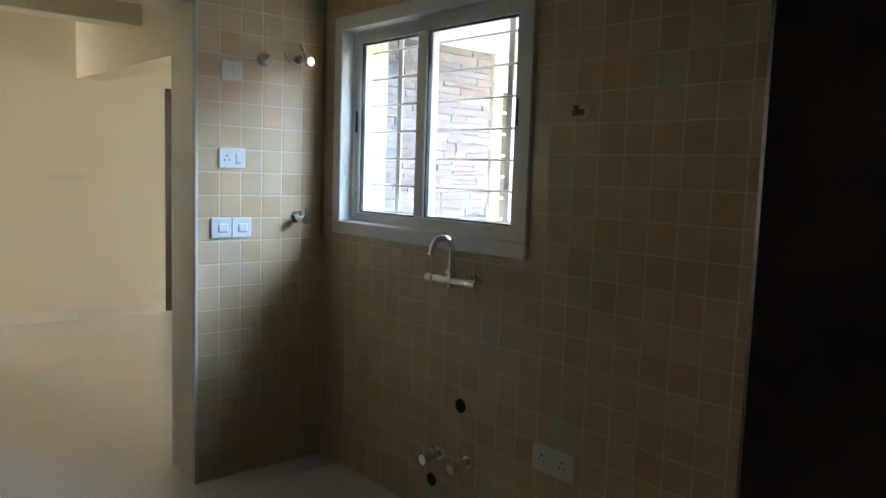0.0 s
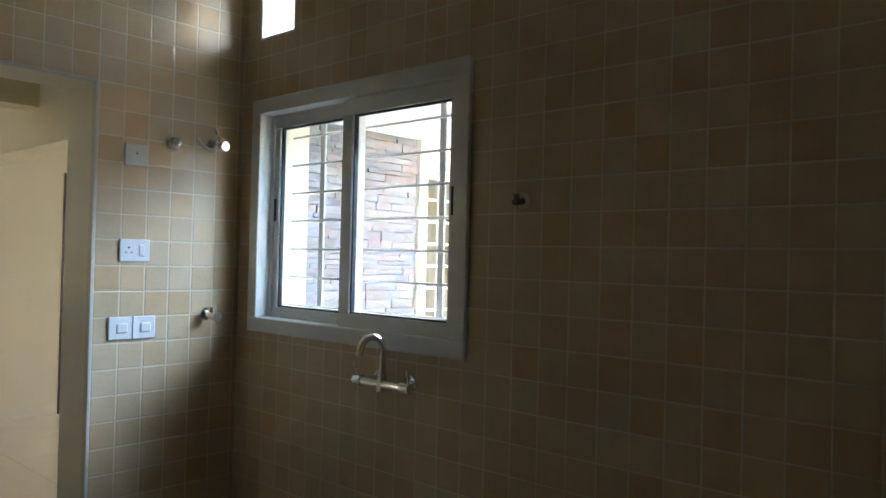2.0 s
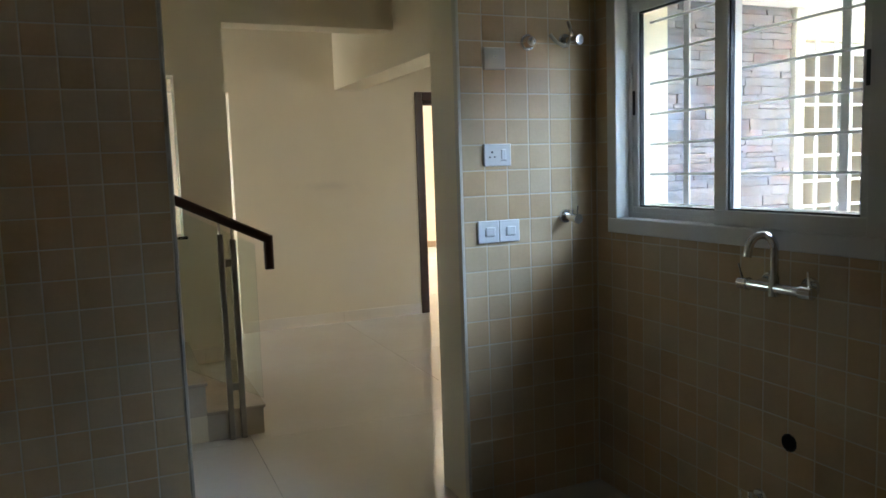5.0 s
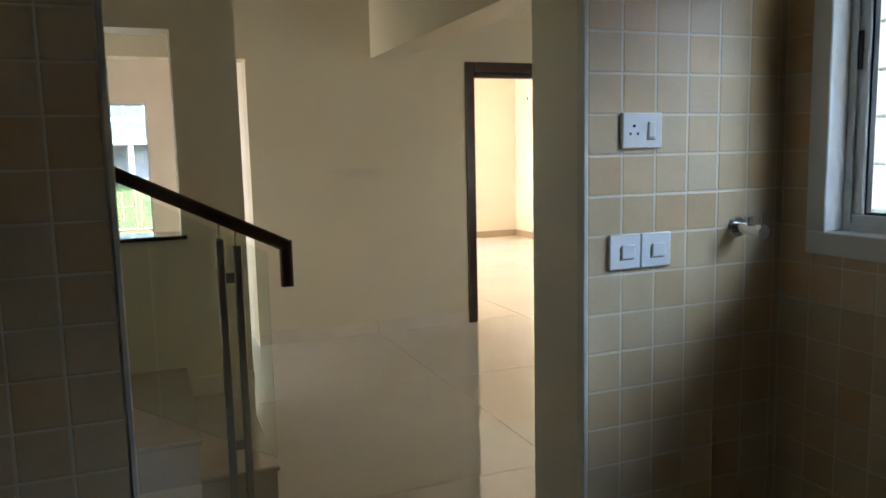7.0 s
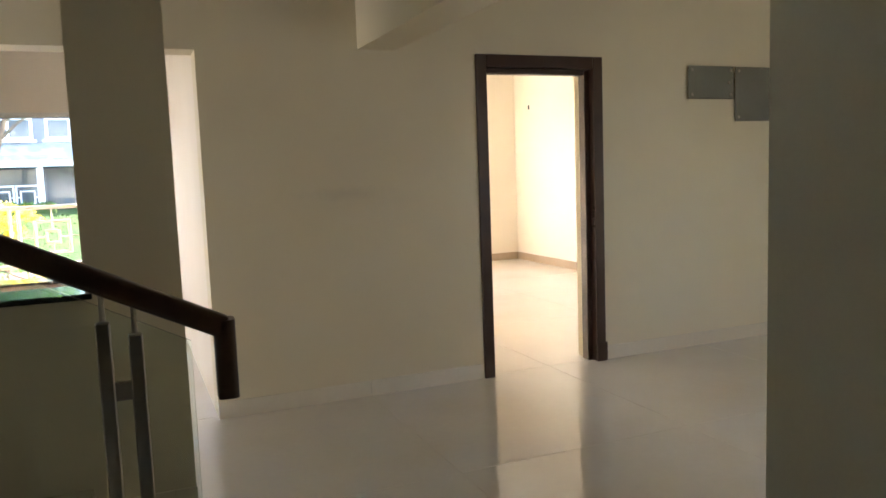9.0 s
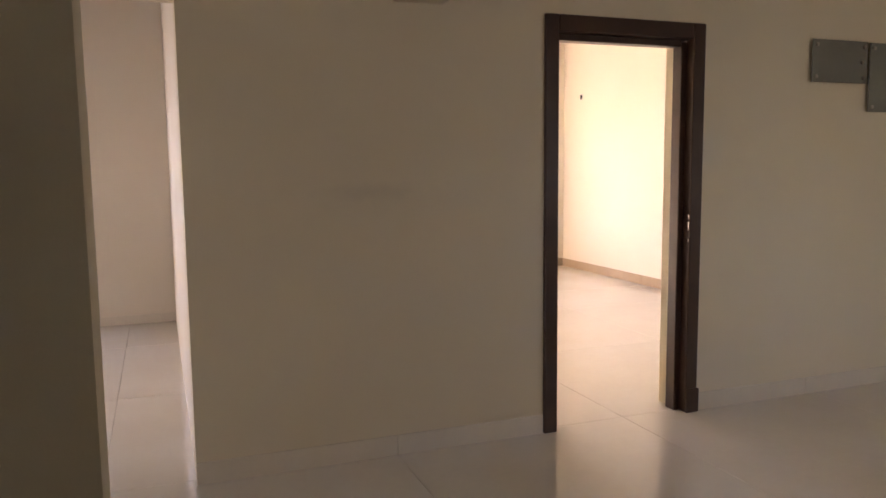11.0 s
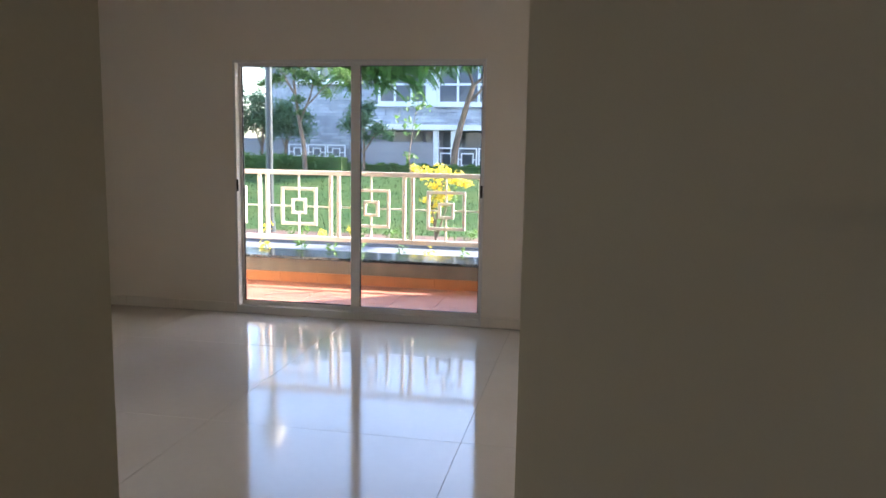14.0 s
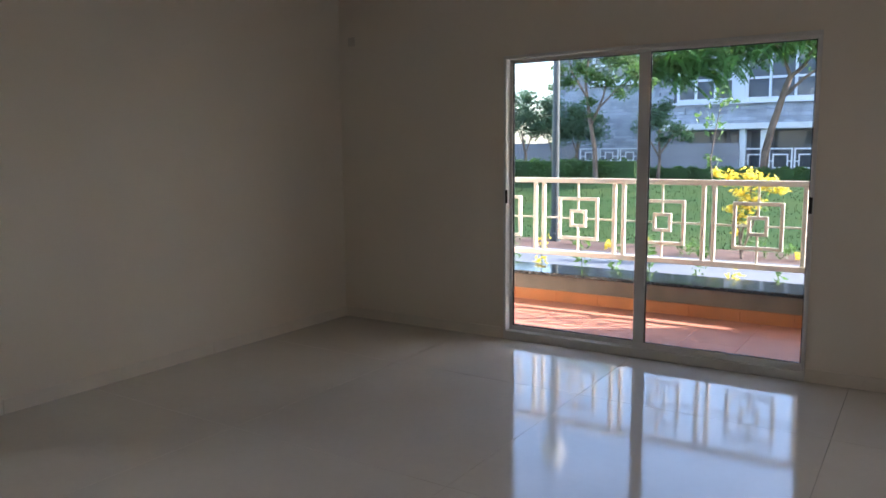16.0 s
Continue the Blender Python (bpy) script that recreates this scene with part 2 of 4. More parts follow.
def around(u0, u1, v0, v1, holes):
    """The rectangle without its holes, cut into rectangles."""
    rects = [(u0, u1, v0, v1)]
    for a0, a1, b0, b1 in holes:
        cut = []
        for c0, c1, d0, d1 in rects:
            if a0 >= c1 or a1 <= c0 or b0 >= d1 or b1 <= d0:
                cut.append((c0, c1, d0, d1))
                continue
            e0, e1 = max(c0, a0), min(c1, a1)
            cut += [r for r in ((c0, a0, d0, d1), (a1, c1, d0, d1), (e0, e1, d0, b0), (e0, e1, b1, d1))
                    if r[1] - r[0] > 1e-4 and r[3] - r[2] > 1e-4]
        rects = cut
    return rects


EAST_HOLES = [(WY0 + 0.055, WY1 - 0.055, WZ0 + 0.055, WZ1 - 0.055), (VY0, VY1, VZ0, VZ1)]
NORTH_HOLES = [(-1.700, -0.630, -0.1, 2.075)]
structure("wall_kitchen_east", boxes(*[(0.02, 0.25, a, b, c, d) for a, b, c, d in around(-3.05, 0.02, 0, KC + 0.1, EAST_HOLES)]),
          PLASTER, "kitchen wall with a sliding window and a small high vent")
BED_EAST = structure("tiled_wall_east", boxes(*[(0.0007, 0.02, a, b, c, d) for a, b, c, d in around(-3.05, 0.0007, 0, KC, EAST_HOLES)]),
                     GROUT, "small square beige ceramic wall tiles with pale grout", "tiled wall")
BED_NORTH = structure("tiled_wall_north", boxes(*[(a, b, 0.0007, 0.02, c, d) for a, b, c, d in around(-3.2, 0.02, 0, KC, NORTH_HOLES)]),
                      GROUT, "small square beige ceramic wall tiles with pale grout", "tiled wall")
structure("wall_kitchen_west", boxes((-3.4, -3.2, -3.05, 0.0, 0, KC + 0.1)), PLASTER, "plain cream plastered kitchen wall")
structure("wall_kitchen_south", boxes((-1.50, 0.25, -3.17, -2.98, 0, KC + 0.1), (-3.4, -2.50, -3.17, -2.98, 0, KC + 0.1),
                                      (-2.50, -1.50, -3.17, -2.98, 2.10, KC + 0.1)), PLASTER, "plain cream kitchen wall with a doorway")
structure("wall_utility", boxes((-3.4, 0.25, -5.0, -4.9, 0, KC + 0.1), (-3.5, -3.4, -5.0, -3.17, 0, KC + 0.1), (0.15, 0.25, -4.9, -3.17, 0, KC + 0.1)),
          PLASTER, "plain cream walls behind the kitchen doorway")
structure("ceiling_kitchen", boxes((-3.5, 0.25, -5.0, WT, KC, KC + 0.1)), CEILING, "plain white painted kitchen ceiling", "ceiling")

# hall
structure("wall_hall_north", boxes(
    (-0.915, 0.780, 4.0, 4.21, 0, HC), (1.730, 4.2, 4.0, 4.21, 0, HC), (0.780, 1.730, 4.0, 4.21, 2.10, HC),
    (0.780, 0.853, 4.115, 4.21, 0, 2.10), (1.650, 1.730, 4.115, 4.21, 0, 2.10), (0.853, 1.650, 4.115, 4.21, 2.02, 2.10),
    (-6.6, -0.915, 4.0, 4.21, 2.082, HC)), WALL_MARKED, "cream painted hall wall with a framed doorway and a wide opening")
structure("wall_stair", boxes(
    (-1.475, -1.160, 2.43, 2.64, 0, HC), (-4.2, -1.475, 2.43, 2.64, 0, 0.985), (-4.2, -1.475, 2.43, 2.64, 2.022, HC),
    (-4.6, -4.2, 2.43, 2.64, 0, HC)), PLASTER, "cream stair wall with an unglazed opening and a narrow pier")
structure("beam_hall_cross", boxes((-1.160, 0.012, 2.43, 2.64, 2.362, HC)), PLASTER, "cream plastered ceiling beam over the passage", "beam")
structure("beam_hall_long", boxes((0.012, 0.25, WT, 4.0, 2.108, HC)), PLASTER, "cream plastered ceiling beam along the hall", "beam")
HX0, HX1, HZ0, HZ1 = 1.19, 2.75, 0.85, 1.94      # side window
structure("wall_hall_south", boxes(*[(a, b, 0.0, WT, c, d) for a, b, c, d in around(0.25, 4.2, 0, HC, [(HX0, HX1, HZ0, HZ1)])], (-6.6, -3.4, 0.0, WT, 0, HC), (-3.4, 0.25, 0.0, WT, KC + 0.1, HC)), PLASTER, "plain cream hall wall")
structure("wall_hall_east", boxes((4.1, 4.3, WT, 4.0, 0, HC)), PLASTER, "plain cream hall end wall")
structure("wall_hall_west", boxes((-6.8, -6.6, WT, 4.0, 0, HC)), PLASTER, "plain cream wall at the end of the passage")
structure("ceiling_hall", boxes((-6.8, 4.3, 0.0, 4.21, HC, HC + 0.1)), CEILING, "plain white painted hall ceiling", "ceiling")

# living room
RX0, RX1, RY = -5.12, -0.915, 7.80
BX0, BX1, BZ0, BZ1 = -3.590, -1.540, 0.0, 2.058      # sliding door frame
structure("wall_room_north", boxes((RX0 - 0.2, BX0, RY, RY + 0.16, 0, HC), (BX1, RX1 + 0.12, RY, RY + 0.16, 0, HC),
                                   (BX0, BX1, RY, RY + 0.16, BZ1, HC)), PLASTER_PALE, "pale plastered room wall with a wide sliding door")
structure("wall_room_west", boxes((RX0 - 0.2, RX0, 4.21, RY, 0, HC)), PLASTER_PALE, "pale plastered side wall of the room")
structure("wall_room_east", boxes((RX1, RX1 + 0.12, 4.21, RY, 0, HC)), PLASTER_PALE, "pale plastered side wall of the room")
structure("ceiling_room", boxes((RX0 - 0.2, RX1 + 0.12, 4.21, RY + 0.16, HC, HC + 0.1)), CEILING, "plain white room ceiling", "ceiling")

# bedroom behind the framed doorway
structure("wall_bedroom_east", boxes((4.1, 4.3, 4.21, 9.8, 0, HC)), PLASTER_PALE, "pale plastered bedroom side wall in bright daylight")
# box up to 6.4 is an unseen upper wall, added to block the sun
structure("wall_bedroom_north", boxes((-0.8, 4.3, 9.62, 9.8, HC, 6.4), (2.6, 4.1, 9.62, 9.8, 0, HC), (-0.8, 0.5, 9.62, 9.8, 0, HC), (0.5, 2.6, 9.62, 9.8, 0, 0.75), (0.5, 2.6, 9.62, 9.8, 2.25, HC)),
          PLASTER_PALE, "pale plastered bedroom wall with a window opening")
# first box rises unseen above the ceiling to keep sun off the balcony
structure("wall_bedroom_west", boxes((-0.80, -0.70, 7.97, 9.62, HC, 6.4), (-0.80, -0.70, 4.21, 9.62, 0, HC)), PLASTER_PALE, "pale plastered bedroom side wall")
structure("ceiling_bedroom", boxes((-0.8, 4.3, 4.21, 9.8, HC, HC + 0.1)), CEILING, "plain white bedroom ceiling", "ceiling")

# ---- kitchen ----


def slab(bm, ax, u0, u1, d0, d1, z0, z1, bevel=0.0):
    """A box in a wall plane: ax 'y' runs along x, ax 'x' runs along y; d is the depth through the wall."""
    return box(bm, u0, u1, d0, d1, z0, z1, bevel) if ax == "y" else box(bm, d0, d1, u0, u1, z0, z1, bevel)


def ring(ax, u0, u1, z0, z1, d0, d1, w, wb=None, bevel=0.003, wl=None, wr=None, wt=None):
    """A frame of four bars of width w, or of their own widths: bottom, left, right, top."""
    wb, wl, wr, wt = wb or w, wl or w, wr or w, wt or w
    bm = bmesh.new()
    slab(bm, ax, u0, u1, d0, d1, z0, z0 + wb, bevel)
    slab(bm, ax, u0, u1, d0, d1, z1 - wt, z1, bevel)
    slab(bm, ax, u0, u0 + wl, d0, d1, z0 + wb, z1 - wt, bevel)
    slab(bm, ax, u1 - wr, u1, d0, d1, z0 + wb, z1 - wt, bevel)
    return bm


def pane(ax, u0, u1, z0, z1, d, parent, mat=None):
    bm = bmesh.new()
    slab(bm, ax, u0, u1, d, d + 0.005, z0, z1)
    ob = part("pane", bm, mat or GLASS, parent)
    ob.visible_shadow = False
    return ob


def sash(ax, u0, u1, z0, z1, d, w, parent, label, wl=None, wr=None, wt=None):
    """A sliding leaf: frame, black gasket and glass."""
    wl, wr, wt = wl or w, wr or w, wt or w
    leaf = part("sash", ring(ax, u0, u1, z0, z1, d, d + 0.034, w, wl=wl, wr=wr, wt=wt), UPVC, parent, label)
    part("gasket", ring(ax, u0 + wl, u1 - wr, z0 + w, z1 - wt, d + 0.008, d + 0.026, 0.006, bevel=0), RUBBER_AND_GAP, leaf, "thin black rubber gasket")
    pane(ax, u0 + wl + 0.004, u1 - wr - 0.004, z0 + w + 0.004, z1 - wt - 0.004, d + 0.015, leaf, GLASS_THIN if ax == "x" else GLASS)
    return leaf


def pull(ax, u, z, d, parent):
    bm = bmesh.new()
    slab(bm, ax, u - 0.009, u + 0.009, d - 0.005, d, z - 0.048, z + 0.048, 0.002)
    return part("handle", bm, RUBBER_AND_GAP, parent, "black recessed pull handle")


win = thing("window_1", "white two-leaf sliding kitchen window with a white security grille", "window", kind="structure", at=(0, -0.7, 1.1))


def under(top):
    """Takes a builder's parts over into a thing that stands elsewhere."""
    bpy.context.view_layer.update()
    for c in top.children:
        c.matrix_parent_inverse = top.matrix_world.inverted()


part("window_frame", ring("x", WY0, WY1, WZ0, WZ1, -0.016, 0.105, 0.060), UPVC, win)
part("track_strip", ring("x", WY0 + 0.061, WY1 - 0.061, WZ0 + 0.061, WZ1 - 0.061, 0.047, 0.052, 0.02, bevel=0), UPVC, win)
leaf = sash("x", -1.262, -0.668, 1.155, 2.022, 0.008, 0.060, win, "white sliding leaf", wl=0.040)
pull("x", -1.242, 1.62, 0.008, leaf)
leaf = sash("x", -0.712, -0.152, 1.155, 2.022, 0.056, 0.052, win, "white sliding leaf set behind the other")
pull("x", -0.180, 1.62, 0.056, leaf)
for k in range(7):
    bm = bmesh.new()
    rod(bm, (0.165, WY0 + 0.05, 1.212 + 0.122 * k), (0.165, WY1 - 0.05, 1.212 + 0.122 * k), 0.0055, sides=8)
    part("grille_bar", bm, UPVC, win, smooth=True)
for y in (-0.348, -1.038):
    part("grille_upright", boxes((0.172, 0.180, y - 0.016, y + 0.016, 1.16, 2.03), bevel=0.002), UPVC, win)
under(win)

vent = thing("window_2", "small high vent window with one clear pane", "window", kind="structure", at=(0, -0.23, 2.4))
part("window_frame", ring("x", VY0, VY1, VZ0, VZ1, 0.002, 0.030, 0.010), UPVC, vent)
pane("x", VY0 + 0.010, VY1 - 0.010, VZ0 + 0.010, VZ1 - 0.010, 0.010, vent, GLASS_THIN)
under(vent)

# edge strips where the tiles end at the opening
structure("trim_kitchen_opening", boxes((-0.640, -0.628, -0.003, 0.030, 0, 2.075), (-1.702, -1.690, -0.003, 0.030, 0, 2.075), (-1.70, -0.63, -0.003, 0.02, 2.066, 2.078), bevel=0.002),
          EDGE, "thin pale edge strips along the tiled opening", "trim")


def plate(name, label, category, ax, u0, u1, z0, z1, fittings, mat=None, group=""):
    """A wall plate; fittings: rows of kind, middle u, middle z."""
    top = thing(name, label, category, group, at=((u0 + u1) / 2, 0, z0) if ax == "y" else (0, (u0 + u1) / 2, z0))
    bm = bmesh.new()
    slab(bm, ax, u0, u1, -0.011, 0.001, z0, z1, 0.003)
    part("cover", bm, mat or PLASTIC, top)
    for kind, u, z in fittings:
        if kind == "rocker":
            bm = bmesh.new()
            slab(bm, ax, u - 0.011, u + 0.011, -0.016, -0.010, z - 0.021, z + 0.021, 0.003)
            part("rocker", bm, PLASTIC, top)
            # black strip under the rocker: the gap's shade put into colour
            bm = bmesh.new()
            slab(bm, ax, u - 0.012, u + 0.012, -0.0125, -0.0105, z - 0.0255, z - 0.0235)
            part("rocker_gap", bm, RUBBER_AND_GAP, top)
        elif kind == "wide_rocker":
            bm = bmesh.new()
            slab(bm, ax, u - 0.021, u + 0.021, -0.0165, -0.010, z - 0.016, z + 0.020, 0.003)
            part("rocker", bm, PLASTIC, top)
            # black strips at foot and side stand for shade around the rocker
            bm = bmesh.new()
            slab(bm, ax, u - 0.021, u + 0.016, -0.0125, -0.0105, z - 0.0185, z - 0.0168)
            slab(bm, ax, u - 0.0226, u - 0.0214, -0.0125, -0.0105, z - 0.0185, z + 0.012)
            part("rocker_gap", bm, RUBBER_AND_GAP, top)
        elif kind == "socket":
            for du, dz, r in ((0, 0.011, 0.0042), (-0.011, -0.008, 0.0034), (0.011, -0.008, 0.0034)):
                bm = bmesh.new()
                a = (u + du, -0.0117, z + dz) if ax == "y" else (-0.0117, u + du, z + dz)
                b = (u + du, -0.010, z + dz) if ax == "y" else (-0.010, u + du, z + dz)
                rod(bm, a, b, r, sides=8)
                part("pin_hole", bm, HOLE_SHADE, top)
        elif kind == "screw":
            bm = bmesh.new()
            rod(bm, (u, -0.0125, z), (u, -0.010, z), 0.004, sides=10)
            part("screw", bm, CHROME, top)
    under(top)
    return top


plate("switched_socket", "white plastic socket plate with one rocker switch", "socket", "y", -0.535, -0.415, 1.388, 1.476, [("socket", -0.500, 1.432), ("rocker", -0.450, 1.434)])
plate("light_switch", "white plastic plate with a wide rocker switch", "switch", "y", -0.570, -0.477, 1.085, 1.174, [("wide_rocker", -0.517, 1.128)], group="paired switches on the tiles")
plate("light_switch", "white plastic plate with a wide rocker switch", "switch", "y", -0.476, -0.383, 1.085, 1.174, [("wide_rocker", -0.424, 1.128)], group="paired switches on the tiles")
CREAMPLASTIC = material("ivory_plastic", (0.66, 0.60, 0.50), 0.35, vary=0.02, bump=0.0)
plate("blank_plate", "ivory blank cover plate with a small screw", "cover plate", "y", -0.525, -0.430, 1.762, 1.848, [("screw", -0.478, 1.812)], CREAMPLASTIC)
plate("wall_socket", "white three-pin socket plate low on the tiles", "socket", "x", -1.482, -1.392, 0.378, 0.468, [("socket", -1.437, 0.425)], group="paired low sockets")
plate("wall_socket", "white three-pin socket plate low on the tiles", "socket", "x", -1.573, -1.483, 0.378, 0.468, [("socket", -1.528, 0.425)], group="paired low sockets")


def angle_valve(m, label, lever=True):
    """A chrome valve that sticks out of a wall along -y, about its flange's middle."""
    top = thing("angle_valve", label, "valve", "chrome kitchen valves")
    bm = bmesh.new()
    rod(bm, (0, 0.001, 0), (0, -0.008, 0), 0.030, 0.026, 20)
    part("flange", bm, CHROME, top, smooth=True)
    bm = bmesh.new()
    rod(bm, (0, -0.006, 0), (0, -0.060, -0.006), 0.014, 0.015, 16)
    rod(bm, (0, -0.040, 0), (0, -0.040, 0.030), 0.010, 0.010, 14)
    part("valve_body", bm, CHROME, top, smooth=True)
    bm = bmesh.new()
    rod(bm, (0, -0.060, -0.006), (0, -0.092, -0.008), 0.017, 0.020, 18)
    knob = part("knob", bm, CHROME, top, smooth=True)
    if lever:
        bm = bmesh.new()
        rod(bm, (0, -0.082, 0.008), (0, -0.086, 0.046), 0.0035, 0.003, 8)
        part("lever", bm, CHROME, knob, smooth=True)
    top.matrix_basis = m
    return top


angle_valve(pose(-0.160, 0, 1.172, 0, 0, 4), "chrome angle valve with a small lever on the tiles")
angle_valve(pose(-0.150, 0, 1.885, 0, 0, 8), "chrome angle valve high on the tiles with a hose end", lever=False)
angle_valve(pose(0, -0.893, 0.275, 0, 0, -90), "chrome angle valve low under the window")
angle_valve(pose(0, -1.058, 0.288, 0, 0, -90), "chrome angle valve low under the window")
hose = thing("inlet_hose", "looped ivory plastic inlet hose on the tiled wall", "hose", at=(-0.2, 0, 1.85))
bm = bmesh.new()
tube(bm, [(-0.225, -0.012, 1.905), (-0.21, -0.03, 1.875), (-0.185, -0.045, 1.858), (-0.165, -0.05, 1.862), (-0.152, -0.05, 1.885), (-0.150, -0.045, 1.925), (-0.150, -0.030, 1.955)], 0.0075, 10)
part("tube", bm, CREAMPLASTIC, hose, smooth=True)
under(hose)
cap = thing("blanking_plug", "domed chrome blanking plug on the tiles", "pipe plug", at=(-0.325, 0, 1.872))
bm = bmesh.new()
rod(bm, (0, 0.001, 0), (0, -0.006, 0), 0.034, 0.032, 20)
rod(bm, (0, -0.006, 0), (0, -0.030, 0), 0.026, 0.022, 20)
bmesh.ops.create_uvsphere(bm, u_segments=16, v_segments=8, radius=0.0225, matrix=Matrix.Translation((0, -0.030, 0)))
part("dome", bm, CHROME, cap, smooth=True)

tap = thing("wall_mixer_tap", "chrome wall mixer tap with a swan neck and two handles", "tap", at=(0, -1.0, 1.0))
for y in (0.075, -0.075):
    bm = bmesh.new()
    rod(bm, (0.001, y, 0), (-0.008, y, 0), 0.032, 0.029, 20)
    rod(bm, (-0.008, y, 0), (-0.062, y, -0.004), 0.014, 0.014, 14)
    part("wall_leg", bm, CHROME, tap, smooth=True)
bm = bmesh.new()
rod(bm, (-0.066, 0.10, -0.006), (-0.066, -0.10, -0.006), 0.016, 0.016, 16)
rod(bm, (-0.066, 0, -0.030), (-0.066, 0, 0.030), 0.019, 0.016, 16)
part("mixer_body", bm, CHROME, tap, smooth=True)
for y, s in ((0.10, 1), (-0.10, -1)):
    bm = bmesh.new()
    rod(bm, (-0.066, y, -0.006), (-0.066, y + s * 0.038, -0.006), 0.021, 0.018, 16)
    h = part("handle", bm, CHROME, tap, smooth=True)
    bm = bmesh.new()
    rod(bm, (-0.066, y + s * 0.026, 0.010), (-0.078, y + s * 0.030, 0.058), 0.004, 0.0035, 8)
    part("lever", bm, CHROME, h, smooth=True)
bm = bmesh.new()
neck = [(-0.066, 0, 0.025), (-0.066, 0, 0.105)]
neck += [(-0.066 - 0.037 * (1 - math.cos(a)), 0.014 * (1 - math.cos(a)), 0.115 + 0.042 * math.sin(a)) for a in [math.pi * k / 10 for k in range(0, 10)]]
neck += [(-0.144, 0.031, 0.092)]
tube(bm, neck, 0.0125, 14)
part("spout", bm, CHROME, tap, smooth=True)

for y, z in ((-1.007, 0.499), (-0.850, 0.150)):
    hole = thing("drain_hole", "dark round drain pipe hole in the tiles", "hole", "drain holes under the window", at=(0, y, z))
    bm = bmesh.new()
    # flat black disc stands for the shade inside the pipe
    rod(bm, (0.004, 0, 0), (-0.0008, 0, 0), 0.026, 0.026, 22)
    part("opening", bm, HOLE_SHADE, hole)
    bm = bmesh.new()
    tube(bm, [(-0.001, 0.027 * math.cos(a), 0.027 * math.sin(a)) for a in [2 * math.pi * k / 20 for k in range(21)]], 0.0022, 6)
    part("rim", bm, RUBBER_AND_GAP, hole)
stub = thing("pipe_stub", "small brass pipe stub with a dark mouth in the tiles", "pipe", at=(0, -1.532, 1.608))
BRASS = material("tarnished_brass", (0.22, 0.16, 0.09), 0.4, metal=0.9, vary=0.1, bump=0.05)
bm = bmesh.new()
rod(bm, (0.001, 0, 0), (-0.004, 0, 0), 0.024, 0.022, 18)
part("collar", bm, CREAMPLASTIC, stub, smooth=True)
bm = bmesh.new()
rod(bm, (-0.003, 0, 0), (-0.045, 0, -0.006), 0.011, 0.010, 14)
rod(bm, (-0.034, 0, -0.005), (-0.036, 0, 0.020), 0.008, 0.009, 12)
part("nipple", bm, BRASS, stub, smooth=True)

# dark doorway behind the first steps
frame_k = thing("door_2", "dark stained door frame at the kitchen's back doorway", "door frame", kind="structure", at=(-2.0, -3.07, 0))
for x0, x1 in ((-1.577, -1.495), (-2.505, -2.423)):
    part("jamb", boxes((x0 + 2.0, x1 + 2.0, -0.115, 0.167, 0, 2.10), bevel=0.004), DARKWOOD, frame_k)
part("head", boxes((-0.505, 0.505, -0.115, 0.167, 2.10, 2.18), bevel=0.004), DARKWOOD, frame_k)

# ---- hall ----
door = thing("door_1", "dark stained wooden door frame with no leaf, open to a bright room", "door frame", kind="structure", at=(1.25, 4.0, 0))
for x0, x1, s0, s1 in ((0.780, 0.853, 0.853, 0.880), (1.655, 1.730, 1.618, 1.655)):
    j = part("jamb", boxes((x0, x1, 3.980, 4.114, 0, 2.10), (s0, s1, 4.035, 4.110, 0, 2.01), bevel=0.004), DARKWOOD, door)
    if x0 > 1:
        part("plinth_block", boxes((x0 - 0.006, x1 + 0.006, 3.966, 3.979, 0, 0.135), bevel=0.005), DARKWOOD, j)
part("head", boxes((0.854, 1.654, 3.980, 4.114, 2.02, 2.10), (0.881, 1.617, 4.035, 4.110, 1.985, 2.019), bevel=0.004), DARKWOOD, door)
for z, hh in ((1.085, 0.022), (1.035, 0.045), (0.955, 0.018)):
    part("strike_plate", boxes((1.6545, 1.6575, 3.988, 4.012, z - hh / 2, z + hh / 2)), CHROME, door, "bright metal strike plate")
under(door)

SMOKED = material("grey_acrylic_plate", (0.23, 0.23, 0.20), 0.25, vary=0.05, scale=3, fine=40, bump=0.0)
for x0, x1, z0, z1 in ((2.462, 2.880, 1.822, 2.058), (2.900, 3.420, 1.660, 2.056)):
    top = thing("cover_panel", "grey acrylic cover panel held off the wall by corner studs", "panel", "grey panels on the hall wall", at=((x0 + x1) / 2, 4.0, z0))
    part("sheet", boxes((x0, x1, 3.975, 3.981, z0, z1), bevel=0.0015), SMOKED, top)
    for x in (x0 + 0.03, x1 - 0.03):
        for z in (z0 + 0.03, z1 - 0.03):
            bm = bmesh.new()
            rod(bm, (x, 4.0, z), (x, 3.969, z), 0.011, 0.011, 12)
            part("stud", bm, STEEL, top)
    bm = bmesh.new()
    rod(bm, (x1 - 0.045, 3.982, (z0 + z1) / 2), (x1 - 0.045, 3.968, (z0 + z1) / 2), 0.012, 0.010, 12)
    part("lock", bm, STEEL, top)
    under(top)

# stair
RISE, GO, SX = 0.160, 0.29, -1.218
